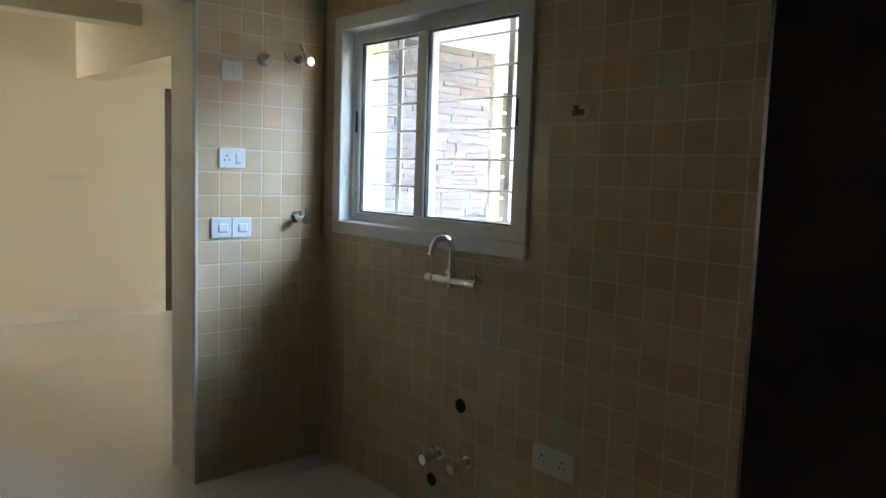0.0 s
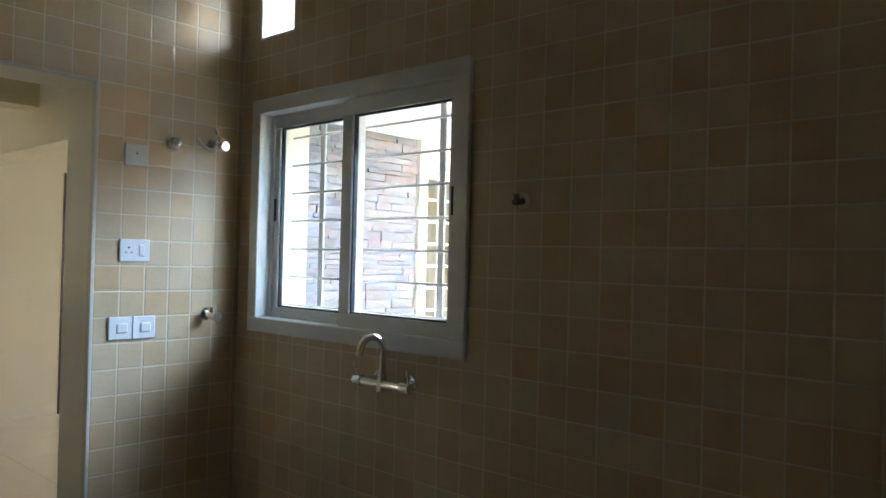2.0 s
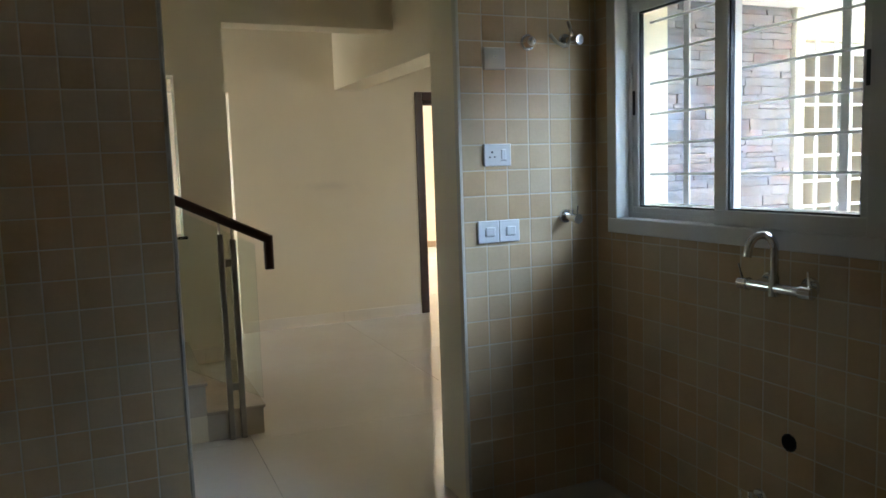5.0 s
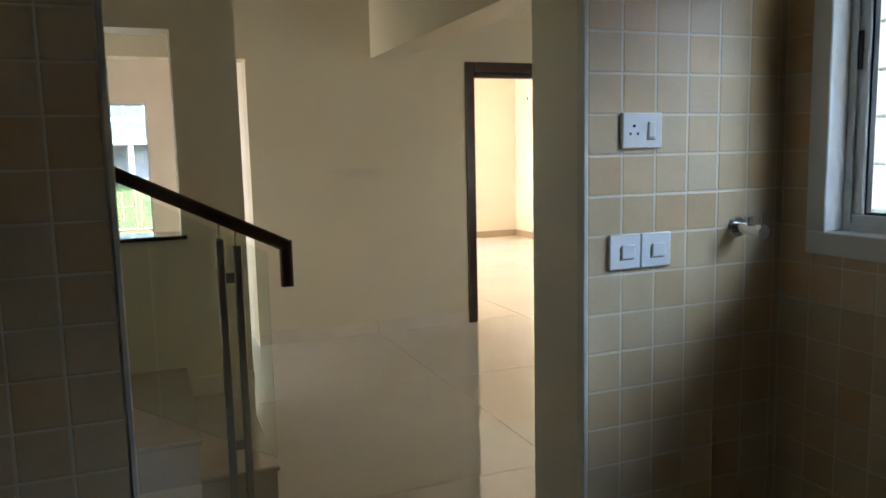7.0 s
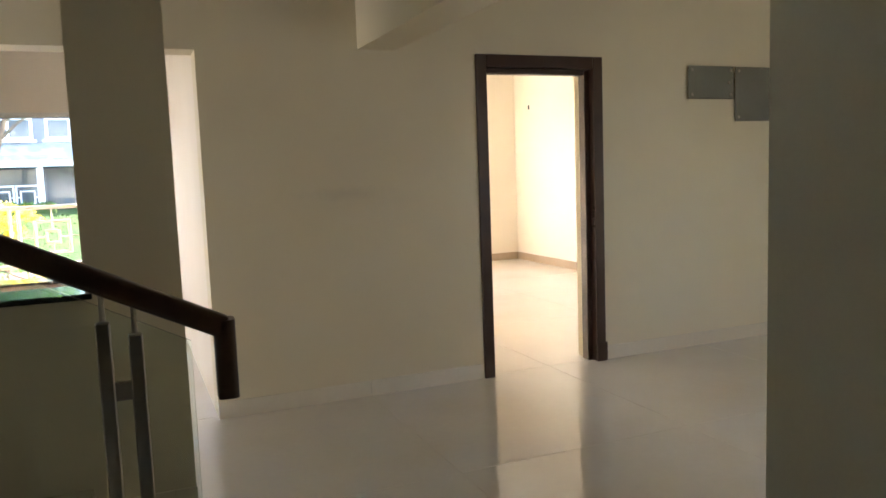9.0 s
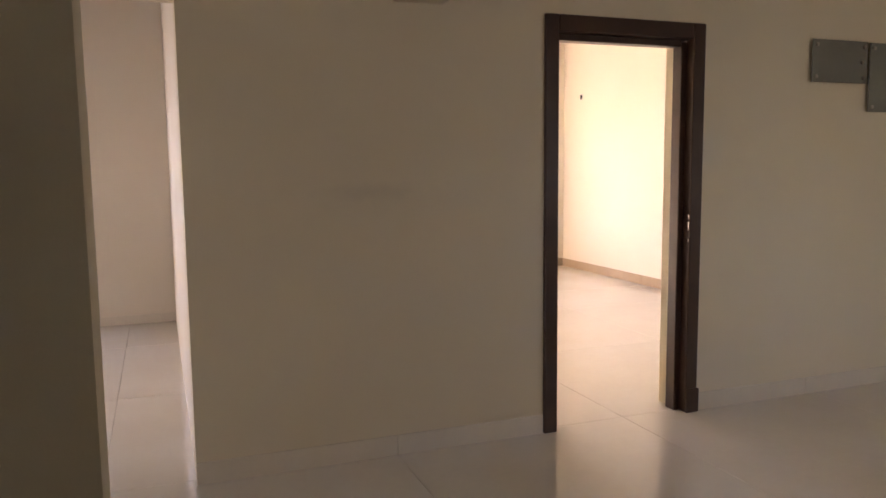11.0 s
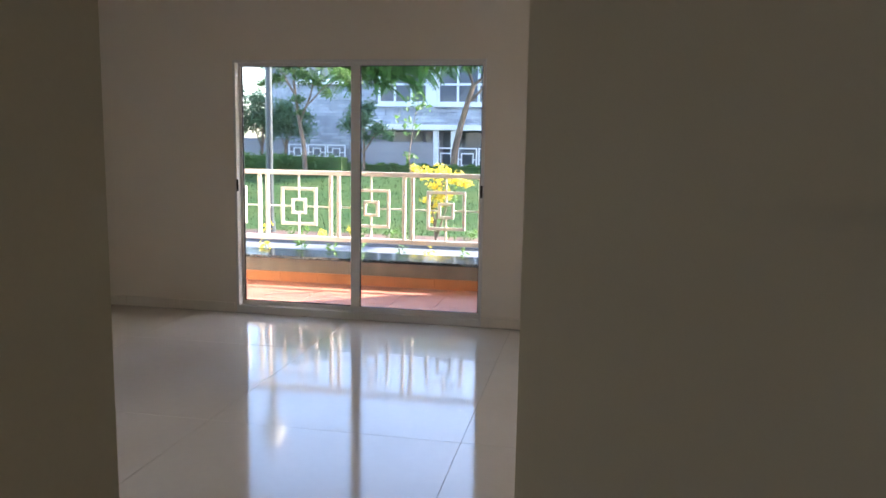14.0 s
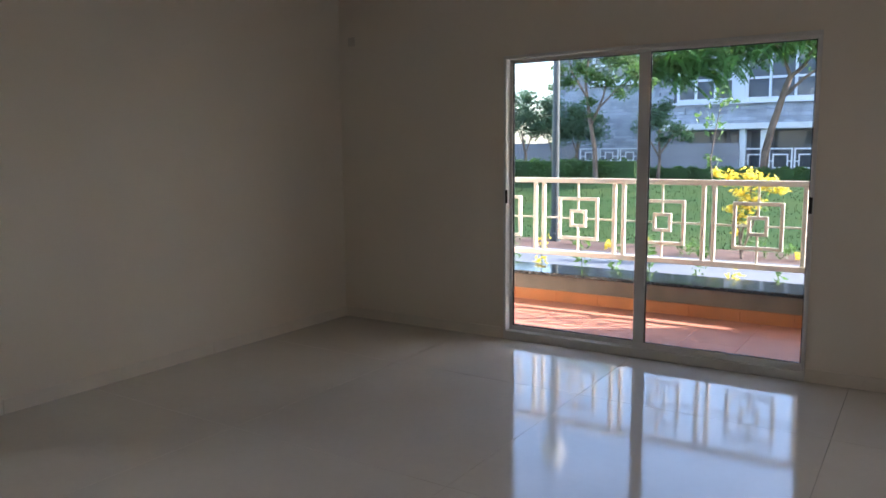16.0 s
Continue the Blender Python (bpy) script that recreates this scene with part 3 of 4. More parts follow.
for k in range(8):
    x1 = SX - GO * k
    step = thing("stair_step", "cream stone stair step with a polished tread", "step", "steps of the stair", kind="structure", at=(x1, 1.9, 0))
    part("riser_block", boxes((x1 - (GO if k < 7 else 1.2), x1, 1.345, 2.428, 0 if k < 1 else RISE * k - 0.02, RISE * (k + 1) - 0.021)), STONE_STEP, step)
    part("tread", boxes((x1 - (GO if k < 7 else 1.2) - 0.001, x1 + 0.012, 1.338, 2.428, RISE * (k + 1) - 0.02, RISE * (k + 1)), bevel=0.004), STONE_STEP, step)
    if k:
        part("soffit", boxes((x1 - (GO if k < 7 else 1.2), x1, 1.347, 2.428, 0, RISE * k - 0.021)), PLASTER, step)
    under(step)

rail = thing("stair_railing", "dark wooden handrail on glass panels and twin steel posts", "railing", at=(-1.2, 1.345, 0.0))
SLOPE = 0.497
RA = Vector((-1.142, 1.355, 1.046))
RB = Vector((-3.30, 1.355, 1.046 + SLOPE * 2.158))


def rounded_bar(a, b, w, h, r, parent, name, mat):
    """A bar of rounded rectangular section from a to b."""
    a, b = Vector(a), Vector(b)
    d = (b - a).normalized()
    u = Vector((0, 1, 0))
    v = d.cross(u).normalized()
    prof = []
    for cx, cy, a0 in ((w / 2 - r, h / 2 - r, 0), (-w / 2 + r, h / 2 - r, 90), (-w / 2 + r, -h / 2 + r, 180), (w / 2 - r, -h / 2 + r, 270)):
        prof += [(cx + r * math.cos(radians(a0 + q)), cy + r * math.sin(radians(a0 + q))) for q in (0, 30, 60, 90)]
    bm = bmesh.new()
    ends = [[bm.verts.new(p + u * x + v * y) for x, y in prof] for p in (a, b)]
    n = len(prof)
    for k in range(n):
        bm.faces.new((ends[0][k], ends[0][(k + 1) % n], ends[1][(k + 1) % n], ends[1][k]))
    bm.faces.new(ends[0])
    bm.faces.new(ends[1][::-1])
    return part(name, bm, mat, parent, smooth=True)


hr = rounded_bar(RA, RB, 0.060, 0.050, 0.014, rail, "handrail", DARKWOOD)
rounded_bar((-1.140, 1.355, 1.064), (-1.140, 1.355, 0.884), 0.060, 0.046, 0.014, rail, "handrail_drop", DARKWOOD)
for px in (-1.358, -2.16, -2.96):
    for dx in (-0.031, 0.031):
        x = px + dx
        zr = 1.02 + SLOPE * (-1.142 - x)
        post = part("post", boxes((x - 0.015, x + 0.015, 1.312, 1.338, max(0.0, 0.552 * (SX - x) - 0.10), zr - 0.055), bevel=0.003), STEEL, rail)
        bm = bmesh.new()
        rod(bm, (x, 1.34, zr - 0.058), (x, 1.35, zr + 0.004), 0.006, 0.006, 8)
        part("pin", bm, STEEL, post)
    base = 0.497 * (-1.395 - px)
    for z in (0.955, 0.300):
        part("link", boxes((px - 0.021, px + 0.021, 1.316, 1.334, z + base - 0.02, z + base + 0.02), bevel=0.002), STEEL, rail)
        bm = bmesh.new()
        rod(bm, (px, 1.334, z + base), (px, 1.362, z + base), 0.012, 0.012, 10)
        part("glass_clamp", bm, STEEL, rail)
for x1, x0 in ((-1.213, -1.632), (-1.640, -2.40), (-2.41, -3.20)):
    bm = bmesh.new()
    zt = lambda x: 1.022 + 0.53 * (-1.213 - x)
    zb = lambda x: 0.195 + 0.552 * (SX - x)
    vs = [[bm.verts.new((x, y, z)) for x, z in ((x0, zb(x0)), (x1, zb(x1)), (x1, zt(x1)), (x0, zt(x0)))] for y in (1.349, 1.361)]
    bm.faces.new(vs[0]), bm.faces.new(vs[1][::-1])
    for k in range(4):
        bm.faces.new((vs[0][k], vs[1][k], vs[1][(k + 1) % 4], vs[0][(k + 1) % 4]))
    g = part("glass_panel", bm, GLASS_GREEN, rail, "clear toughened glass panel")
    g.visible_shadow = False
under(rail)

structure("sill_stair_opening", boxes((-4.2, -1.452, 2.405, 2.665, 0.986, 1.006), bevel=0.003), GRANITE, "black polished granite sill of the stair opening", "sill")

# skirting tiles
skirts = thing("baseboard", "ivory tile skirting along the walls", "baseboard", kind="structure", at=(0, 4, 0))
for x0, x1 in ((-0.915, -0.002), (0.0, 0.778)) + tuple((1.732 + 0.8 * k, min(4.1, 1.732 + 0.8 * k + 0.798)) for k in range(3)):
    part("skirting_tile", boxes((x0, x1, 3.992, 4.002, 0, 0.098), bevel=0.0015), SKIRT, skirts)
for k in range(4):
    part("skirting_tile", boxes((-1.475 + 0.08 * k, -1.475 + 0.08 * k + 0.0785, 2.422, 2.432, 0.17, 0.26), bevel=0.001), SKIRT, skirts)
for x0, x1 in [(RX0 + 0.01 + 0.5 * k, RX0 + 0.508 + 0.5 * k) for k in range(3)] + [(BX1 + 0.002, BX1 + 0.31), (BX1 + 0.312, RX1 - 0.001)]:
    part("skirting_tile", boxes((x0, min(x1, BX0 - 0.002) if x0 < BX0 else x1, RY - 0.009, RY + 0.001, 0, 0.082), bevel=0.0015), SKIRT_ROOM, skirts)
for k in range(5):
    part("skirting_tile", boxes((RX0 - 0.001, RX0 + 0.009, 4.22 + 0.716 * k, 4.934 + 0.716 * k, 0, 0.082), bevel=0.0015), SKIRT_ROOM, skirts)
SKIRT_DARK = material("tan_skirting_tile", (0.50, 0.38, 0.27), 0.2, vary=0.04, scale=2, fine=40, bump=0.0)
for k in range(9):
    part("skirting_tile", boxes((4.091, 4.101, 4.22 + 0.6 * k, 4.818 + 0.6 * k, 0, 0.105), bevel=0.0015), SKIRT_DARK, skirts)
for k in range(5):
    part("skirting_tile", boxes((1.10 + 0.6 * k, min(4.09, 1.698 + 0.6 * k), 9.611, 9.621, 0, 0.105), bevel=0.0015), SKIRT_DARK, skirts)
under(skirts)
out = thing("wall_outlet_hole", "small open conduit hole in the bright bedroom wall", "conduit", at=(4.1, 9.18, 2.22))
# flat black plate stands for the shade inside the conduit
part("mouth", boxes((-0.003, 0.001, -0.025, 0.025, -0.03, 0.03), bevel=0.001), HOLE_SHADE, out)
part("lip", ring("x", -0.032, 0.032, -0.037, 0.037, -0.006, 0.001, 0.006, bevel=0), PLASTIC, out)
out = thing("wall_outlet_box", "small square conduit box high in the room's corner", "conduit", at=(-4.99, RY, 2.272))
part("box", boxes((-0.035, 0.035, -0.006, 0.001, -0.035, 0.035), bevel=0.002), CREAMPLASTIC, out)

# ---- living room: the sliding door ----
sd = thing("door_3", "white two-leaf sliding glass door to a balcony", "sliding door", kind="structure", at=(-2.56, 7.83, 0))
part("door_frame", ring("y", BX0, BX1, 0.0, BZ1, RY - 0.012, RY + 0.100, 0.022, 0.062), UPVC, sd)
leaf = sash("y", -2.606, -1.543, 0.040, 2.040, RY + 0.006, 0.060, sd, "white sliding leaf", wl=0.074, wr=0.024, wt=0.027)
part("bottom_rail", boxes((-2.531, -1.568, RY + 0.009, RY + 0.035, 0.098, 0.104)), UPVC, leaf)
pull("y", -1.556, 1.06, RY - 0.0125, leaf)
leaf = sash("y", -3.572, -2.545, 0.040, 2.040, RY + 0.050, 0.054, sd, "white sliding leaf set behind the other", wl=0.026, wt=0.027)
pull("y", -3.562, 1.06, RY - 0.0125, leaf)
under(sd)

# ---- balcony ----
TERRA = material("terracotta_balcony_tile", (0.42, 0.17, 0.10), 0.55, vary=0.08, scale=4, fine=60, bump=0.1, per_object=0.05, hue=(0.36, 0.14, 0.085))
ORANGE = material("orange_painted_skirting", (0.52, 0.19, 0.05), 0.6, vary=0.08, scale=5, fine=60, bump=0.1)
RENDER = material("grey_brown_render", (0.22, 0.19, 0.14), 0.85, vary=0.12, scale=5, fine=90, bump=0.3)
RAILPAINT = material("cream_painted_steel", (0.80, 0.74, 0.62), 0.4, vary=0.03, scale=6, fine=80, bump=0.03)
OUTWALL = material("cream_outside_render", (0.62, 0.60, 0.54), 0.8, vary=0.06, scale=2, fine=90, bump=0.2)
structure("balcony_floor_bed", boxes((-6.2, -0.803, 7.961, 9.17, -0.25, 0.004)), RENDER, "mortar bed under the balcony tiles", "floor")
structure("balcony_parapet", boxes((-6.2, -0.803, 9.185, 9.62, -0.5, 0.248)), RENDER, "low grey-brown rendered parapet of the balcony", "parapet")
for k in range(14):
    t = structure("balcony_skirting", boxes((-6.19 + 0.4 * k, min(-0.805, -5.793 + 0.4 * k), 9.171, 9.186, 0.0, 0.115), bevel=0.001), ORANGE, "orange tile skirting of the balcony", "skirting")
structure("balcony_coping", boxes((-6.2, -0.803, 9.165, 9.66, 0.249, 0.279), bevel=0.004), GRANITE, "black polished granite coping of the parapet", "coping")
# slab out of view, added to shade the balcony
structure("balcony_ceiling", boxes((-6.2, -0.803, 7.961, 9.62, 2.62, 2.95)), CEILING, "unseen white soffit that shades the balcony", "ceiling")
structure("wall_balcony_end", boxes((-6.4, -6.2, 7.961, 9.62, -0.5, 2.95)), OUTWALL, "cream rendered end wall of the balcony")
fl = thing("balcony_floor", "terracotta floor tiles of the balcony", "floor", kind="structure", at=(-3, 8.5, 0))
tile_me = mesh_of("balcony_tile", boxes((0.001, 0.399, 0.001, 0.399, 0.003, 0.016), bevel=0.001), TERRA)
for i in range(14):
    for j in range(3):
        o = new("balcony_tile", tile_me)
        o.location = (-6.42 + 0.4 * i, 7.966 + 0.4 * j, 0)
        o.parent = fl
under(fl)

br = thing("balcony_railing", "cream painted steel railing with squares set within squares", "railing", at=(-3, 9.22, 0.28))
PITCH, P0 = 0.753, -5.487
RY0, RY1 = 9.205, 9.235
part("top_rail", boxes((-6.2, -0.803, 9.190, 9.250, 1.098, 1.142), bevel=0.004), RAILPAINT, br)
part("bottom_rail", boxes((-6.2, -0.803, 9.195, 9.245, 0.440, 0.485), bevel=0.004), RAILPAINT, br)
for k in range(-1, 8):
    xp = P0 + PITCH * k
    for dx in (-0.042, 0.042):
        if -6.2 < xp + dx < -0.83:
            part("post", boxes((xp + dx - 0.016, xp + dx + 0.016, RY0, RY1, 0.486, 1.097), bevel=0.002), RAILPAINT, br)
    c, zc = xp + PITCH / 2, 0.782
    if c > -1.1 or c < -6.1:
        continue
    for half, w in ((0.190, 0.028), (0.078, 0.026)):
        part("square", ring("y", c - half, c + half, zc - half, zc + half, RY0 + 0.003, RY1 - 0.003, w, bevel=0.002), RAILPAINT, br)
    for x0, x1, z0, z1 in ((c - 0.008, c + 0.008, zc + 0.190, 1.097), (c - 0.008, c + 0.008, 0.486, zc - 0.190), (c - 0.008, c + 0.008, zc + 0.078, zc + 0.162),
                           (c - 0.008, c + 0.008, zc - 0.162, zc - 0.078), (c - 0.162, c - 0.078, zc - 0.007, zc + 0.007), (c + 0.078, c + 0.162, zc - 0.007, zc + 0.007),
                           (xp + 0.058, c - 0.190, zc - 0.007, zc + 0.007), (c + 0.190, xp + PITCH - 0.058, zc - 0.007, zc + 0.007)):
        part("tie", boxes((x0, x1, RY0 + 0.008, RY1 - 0.008, z0, z1)), RAILPAINT, br)
under(br)

# ---- outside the kitchen window ----
MORTAR = material("grey_stone_mortar", (0.25, 0.235, 0.235), 0.9, vary=0.1, scale=6, fine=90, bump=0.3)
STONE = material("split_stone_cladding", (0.21, 0.205, 0.225), 0.7, vary=0.12, scale=9, fine=70, bump=0.5, per_object=0.16, hue=(0.22, 0.165, 0.15), tone=0.09)
fin = thing("stone_fin_wall", "short outside wall clad in rough split stone", "wall", kind="structure", at=(0.6, -0.05, -0.7))
part("core", boxes((0.251, 0.975, -0.115, -0.001, -0.7, 2.05)), MORTAR, fin)
part("end_trim", boxes((0.976, 1.035, -0.150, -0.001, -0.7, 2.05), bevel=0.005), OUTWALL, fin, "cream rendered corner strip")
rng = random.Random(5)


def split_stone(x0, x1, z0, z1, face):
    """A rough stone: a block whose front is pushed out unevenly and whose outline wavers."""
    bm = bmesh.new()
    j = lambda a: rng.uniform(-a, a)
    front = [bm.verts.new((x + j(0.004), face + j(0.002), z + j(0.003))) for x, z in ((x0, z0), (x1, z0), (x1, z1), (x0, z1))]
    back = [bm.verts.new((x, -0.114, z)) for x, z in ((x0, z0), (x1, z0), (x1, z1), (x0, z1))]
    peak = bm.verts.new(((x0 + x1) / 2 + j(0.02), face - rng.uniform(0.001, 0.005), (z0 + z1) / 2 + j(0.008)))
    for k in range(4):
        n = (k + 1) % 4
        bm.faces.new((front[k], front[n], peak))
        bm.faces.new((back[k], back[n], front[n], front[k]))
    return bm


z = 0.70
while z < 2.03:
    hh = rng.choice((0.022, 0.030, 0.038, 0.046))
    x = 0.252 - rng.random() * 0.1
    while x < 0.97:
        w = rng.uniform(0.07, 0.21)
        x0, x1 = max(x, 0.252), min(x + w - 0.002, 0.974)
        if x1 - x0 > 0.03:
            part("stone", split_stone(x0, x1, z, min(z + hh - 0.002, 2.049), -0.121 - rng.random() * 0.006), STONE, fin)
        x += w
    z += hh
under(fin)
# second box is an unseen strip, sized to shape the window's light
structure("sunshade", boxes((0.251, 2.30, -0.70, -0.001, 2.052, 2.14), (0.251, 0.70, -1.75, -0.70, 2.052, 2.14)), CEILING, "white concrete sunshade over the kitchen window", "sunshade")
nb = thing("window_3", "white framed hall window behind a white security grille", "window", kind="structure", at=(1.95, 0.1, 0.85))
part("window_frame", ring("y", HX0, HX1, HZ0, HZ1, 0.05, 0.12, 0.045), UPVC, nb)
for x in (1.58, 2.16):
    part("mullion", boxes((x - 0.03, x + 0.03, 0.055, 0.115, HZ0 + 0.045, HZ1 - 0.045), bevel=0.003), UPVC, nb)
for x0, x1 in ((HX0 + 0.045, 1.55), (1.61, 2.13), (2.19, HX1 - 0.045)):
    pane("y", x0, x1, HZ0 + 0.045, HZ1 - 0.045, 0.08, nb)
for k in range(9):
    bm = bmesh.new()
    rod(bm, (HX0 - 0.02, -0.02, 0.90 + 0.122 * k), (HX1 + 0.02, -0.02, 0.90 + 0.122 * k), 0.0075, sides=8)
    part("grille_bar", bm, UPVC, nb)
for x in (1.275, 1.40, 1.72, 2.04, 2.36):
    part("grille_upright", boxes((x - 0.011, x + 0.011, -0.012, -0.004, 0.86, 1.96)), UPVC, nb)
under(nb)
# unseen wall, added to cut sky light; dull grey limits its bounce
BLOCKER_GREY = material("blocker_grey_render", (0.28, 0.28, 0.29), 0.85, vary=0.1, scale=2, fine=90, bump=0.2)
structure("neighbour_wall", boxes((2.95, 3.15, -7.0, 0.60, -0.7, 2.9)), BLOCKER_GREY, "plain grey unseen wall that blocks sky over the side yard", "wall")

# ---- the garden ----


def height(x, y):
    """The lay of the ground outside."""
    if y < 15.5:
        return -0.30
    s = min(1.0, (y - 15.5) / 9.0)
    return -0.30 + 0.75 * s * s * (3 - 2 * s)


GRASS = material("lawn_grass", (0.020, 0.050, 0.014), 0.95, vary=0.18, scale=0.8, fine=30, bump=0.6, hue=(0.036, 0.060, 0.016), spec=0.1)
MULCH = material("red_brown_mulch", (0.09, 0.042, 0.026), 0.95, vary=0.2, scale=3, fine=40, bump=0.8)
PATHM = material("grey_concrete_path", (0.10, 0.11, 0.125), 0.8, vary=0.06, scale=1.5, fine=60, bump=0.15)
HEDGE = material("hedge_leaf", (0.065, 0.140, 0.030), 0.7, vary=0.2, scale=4, fine=60, bump=0.0, island=0.3)
LEAF = material("tree_leaf", (0.095, 0.180, 0.060), 0.6, vary=0.15, scale=2, fine=40, bump=0.0, island=0.3)
LEAF_DARK = material("conifer_leaf", (0.100, 0.175, 0.105), 0.7, vary=0.15, scale=2, fine=40, bump=0.0, island=0.3)
LEAF_FERN = material("feathery_leaf", (0.085, 0.200, 0.060), 0.55, vary=0.12, scale=2, fine=40, bump=0.0, island=0.25)
YELLOW = material("yellow_flower_petal", (0.72, 0.55, 0.05), 0.6, vary=0.1, scale=5, fine=60, bump=0.0, island=0.2)
BARK = material("grey_brown_bark", (0.20, 0.14, 0.10), 0.9, vary=0.2, scale=6, fine=50, bump=0.6)



def leafy(m, share, tint):
    """Lets part of the light through thin leaves."""
    t = m.node_tree
    b, o = t.nodes["Principled BSDF"], t.nodes["Material Output"]
    tr = t.nodes.new("ShaderNodeBsdfTranslucent")
    tr.inputs["Color"].default_value = (*tint, 1)
    mx = t.nodes.new("ShaderNodeMixShader")
    mx.inputs[0].default_value = share
    t.links.new(b.outputs[0], mx.inputs[1])
    t.links.new(tr.outputs[0], mx.inputs[2])
    t.links.new(mx.outputs[0], o.inputs["Surface"])


for m, tint in ((LEAF, (0.10, 0.19, 0.04)), (LEAF_DARK, (0.12, 0.24, 0.10)), (LEAF_FERN, (0.16, 0.36, 0.05)), (HEDGE, (0.10, 0.22, 0.03)), (YELLOW, (0.85, 0.70, 0.08))):
    leafy(m, 0.45, tint)

bm = bmesh.new()
xs = [-400, -120, -50] + [-36 + 3 * k for k in range(21)] + [40, 120, 400]
ys = [-400, -60, -8, 6, 9.63, 10.4, 12.0, 14.0, 15.5] + [16.5 + 1.0 * k for k in range(10)] + [32, 60, 150, 400, 900]
grid = [[bm.verts.new((x, y, height(x, y) if y > 9 else -0.70 if y < 7 else -0.30)) for x in xs] for y in ys]
for a, b in zip(grid, grid[1:]):
    for k in range(len(xs) - 1):
        bm.faces.new((a[k], a[k + 1], b[k + 1], b[k]))
structure("ground", bm, GRASS, "green lawn that rises gently and runs on to the horizon", "ground")
structure("garden_path", boxes((-40, 30, 11.9, 14.15, -0.34, -0.285), bevel=0.006), PATHM, "grey concrete garden path", "path")
structure("path_kerb", boxes((-40, 30, 14.16, 14.27, -0.34, -0.225), bevel=0.01), PATHM, "low concrete kerb of the path", "kerb")


def leaves(name, centres, count, size, mat, parent, seed, squash=1.0, shell=0.55):
    """Many small bent leaves scattered in clumps; centres: rows of x, y, z, radius."""
    rng = random.Random(seed)
    vs, fs = [], []
    weights = [c[3] ** 2 for c in centres]
    for _ in range(count):
        cx, cy, cz, r = rng.choices(centres, weights)[0]
        d = Vector((rng.gauss(0, 1), rng.gauss(0, 1), rng.gauss(0, 1)))
        d.normalize()
        q = r * (shell + (1 - shell) * rng.random()) * (0.6 + 0.5 * rng.random())
        p = Vector((cx + d.x * q, cy + d.y * q, cz + d.z * q * squash))
        u = Vector((rng.gauss(0, 1), rng.gauss(0, 1), rng.gauss(0, 0.7))).normalized()
        w = u.cross(Vector((rng.gauss(0, 1), rng.gauss(0, 1), rng.gauss(0, 1)))).normalized()
        n = u.cross(w)
        s = size * (0.6 + 0.8 * rng.random())
        i = len(vs)
        vs += [p - u * s, p + w * s * 0.42 + n * s * 0.15, p + u * s, p - w * s * 0.42 + n * s * 0.15]
        fs += [(i, i + 1, i + 2), (i, i + 2, i + 3)]
    me = bpy.data.meshes.new(name)
    me.from_pydata(vs, [], fs)
    me.materials.append(mat)
    ob = new(name, me)
    ob.parent = parent
    return ob


def limbs(parent, lines, mat=None):
    """Tapered trunk and limbs: rows of points with radii at both ends."""
    for k, (pts, r0, r1) in enumerate(lines):
        n = len(pts)
        bm = bmesh.new()
        tube(bm, pts, [r0 + (r1 - r0) * i / (n - 1) for i in range(n)], 9)
        part("trunk" if k == 0 else "limb", bm, mat or BARK, parent, smooth=True)


# eye-line helper: a place at the depth y on the line x = x0 + a (y - y0)
def along(a, y):
    return -0.968 + a * (y - 2.934)


# slim tree with an open crown
y = 24.0
x = along(-0.394, y)
tree = thing("tree", "slim young tree with a forked trunk and an open green crown", "tree", "garden trees", at=(x, y, height(x, y)))
limbs(tree, [([(0, 0, -0.1), (-0.05, 0, 0.9), (-0.22, 0, 1.8), (-0.36, 0, 2.8), (-0.30, 0.1, 3.9)], 0.085, 0.02),
             ([(-0.18, 0, 1.6), (0.15, 0.05, 2.4), (0.40, 0, 3.4)], 0.045, 0.012), ([(-0.30, 0, 2.4), (-0.85, 0.1, 3.2), (-1.0, 0, 4.0)], 0.035, 0.01),
             ([(0.05, 0, 2.1), (0.65, -0.1, 2.65), (1.15, 0, 2.95)], 0.028, 0.008)])
leaves("crown", [(-0.4, 0, 3.9, 0.7), (0.45, 0, 3.5, 0.65), (-1.05, 0, 3.9, 0.6), (1.15, 0, 3.0, 0.45), (-0.1, 0, 3.0, 0.5), (-0.6, 0, 4.5, 0.7), (0.4, 0, 4.5, 0.7),
                 (-0.25, 0, 2.3, 0.30), (0.7, 0, 2.5, 0.34), (-0.9, 0, 2.9, 0.45), (-0.55, 0.1, 3.3, 0.5), (0.35, 0, 2.85, 0.42), (0.95, 0, 3.35, 0.42), (-0.15, 0, 1.9, 0.2), (-1.2, 0, 3.3, 0.4), (1.5, 0, 2.75, 0.35), (0.9, 0, 4.1, 0.55), (-1.35, 0, 2.75, 0.3), (0.1, 0, 3.9, 0.6)], 7200, 0.060, LEAF, tree, 3, 0.8, 0.15)

# leaning tree with feathery leaves
y = 26.8
x = along(-0.177, y)
tree = thing("tree", "leaning tree with forked grey limbs and drooping feathery leaves", "tree", "garden trees", at=(x, y, height(x, y)))
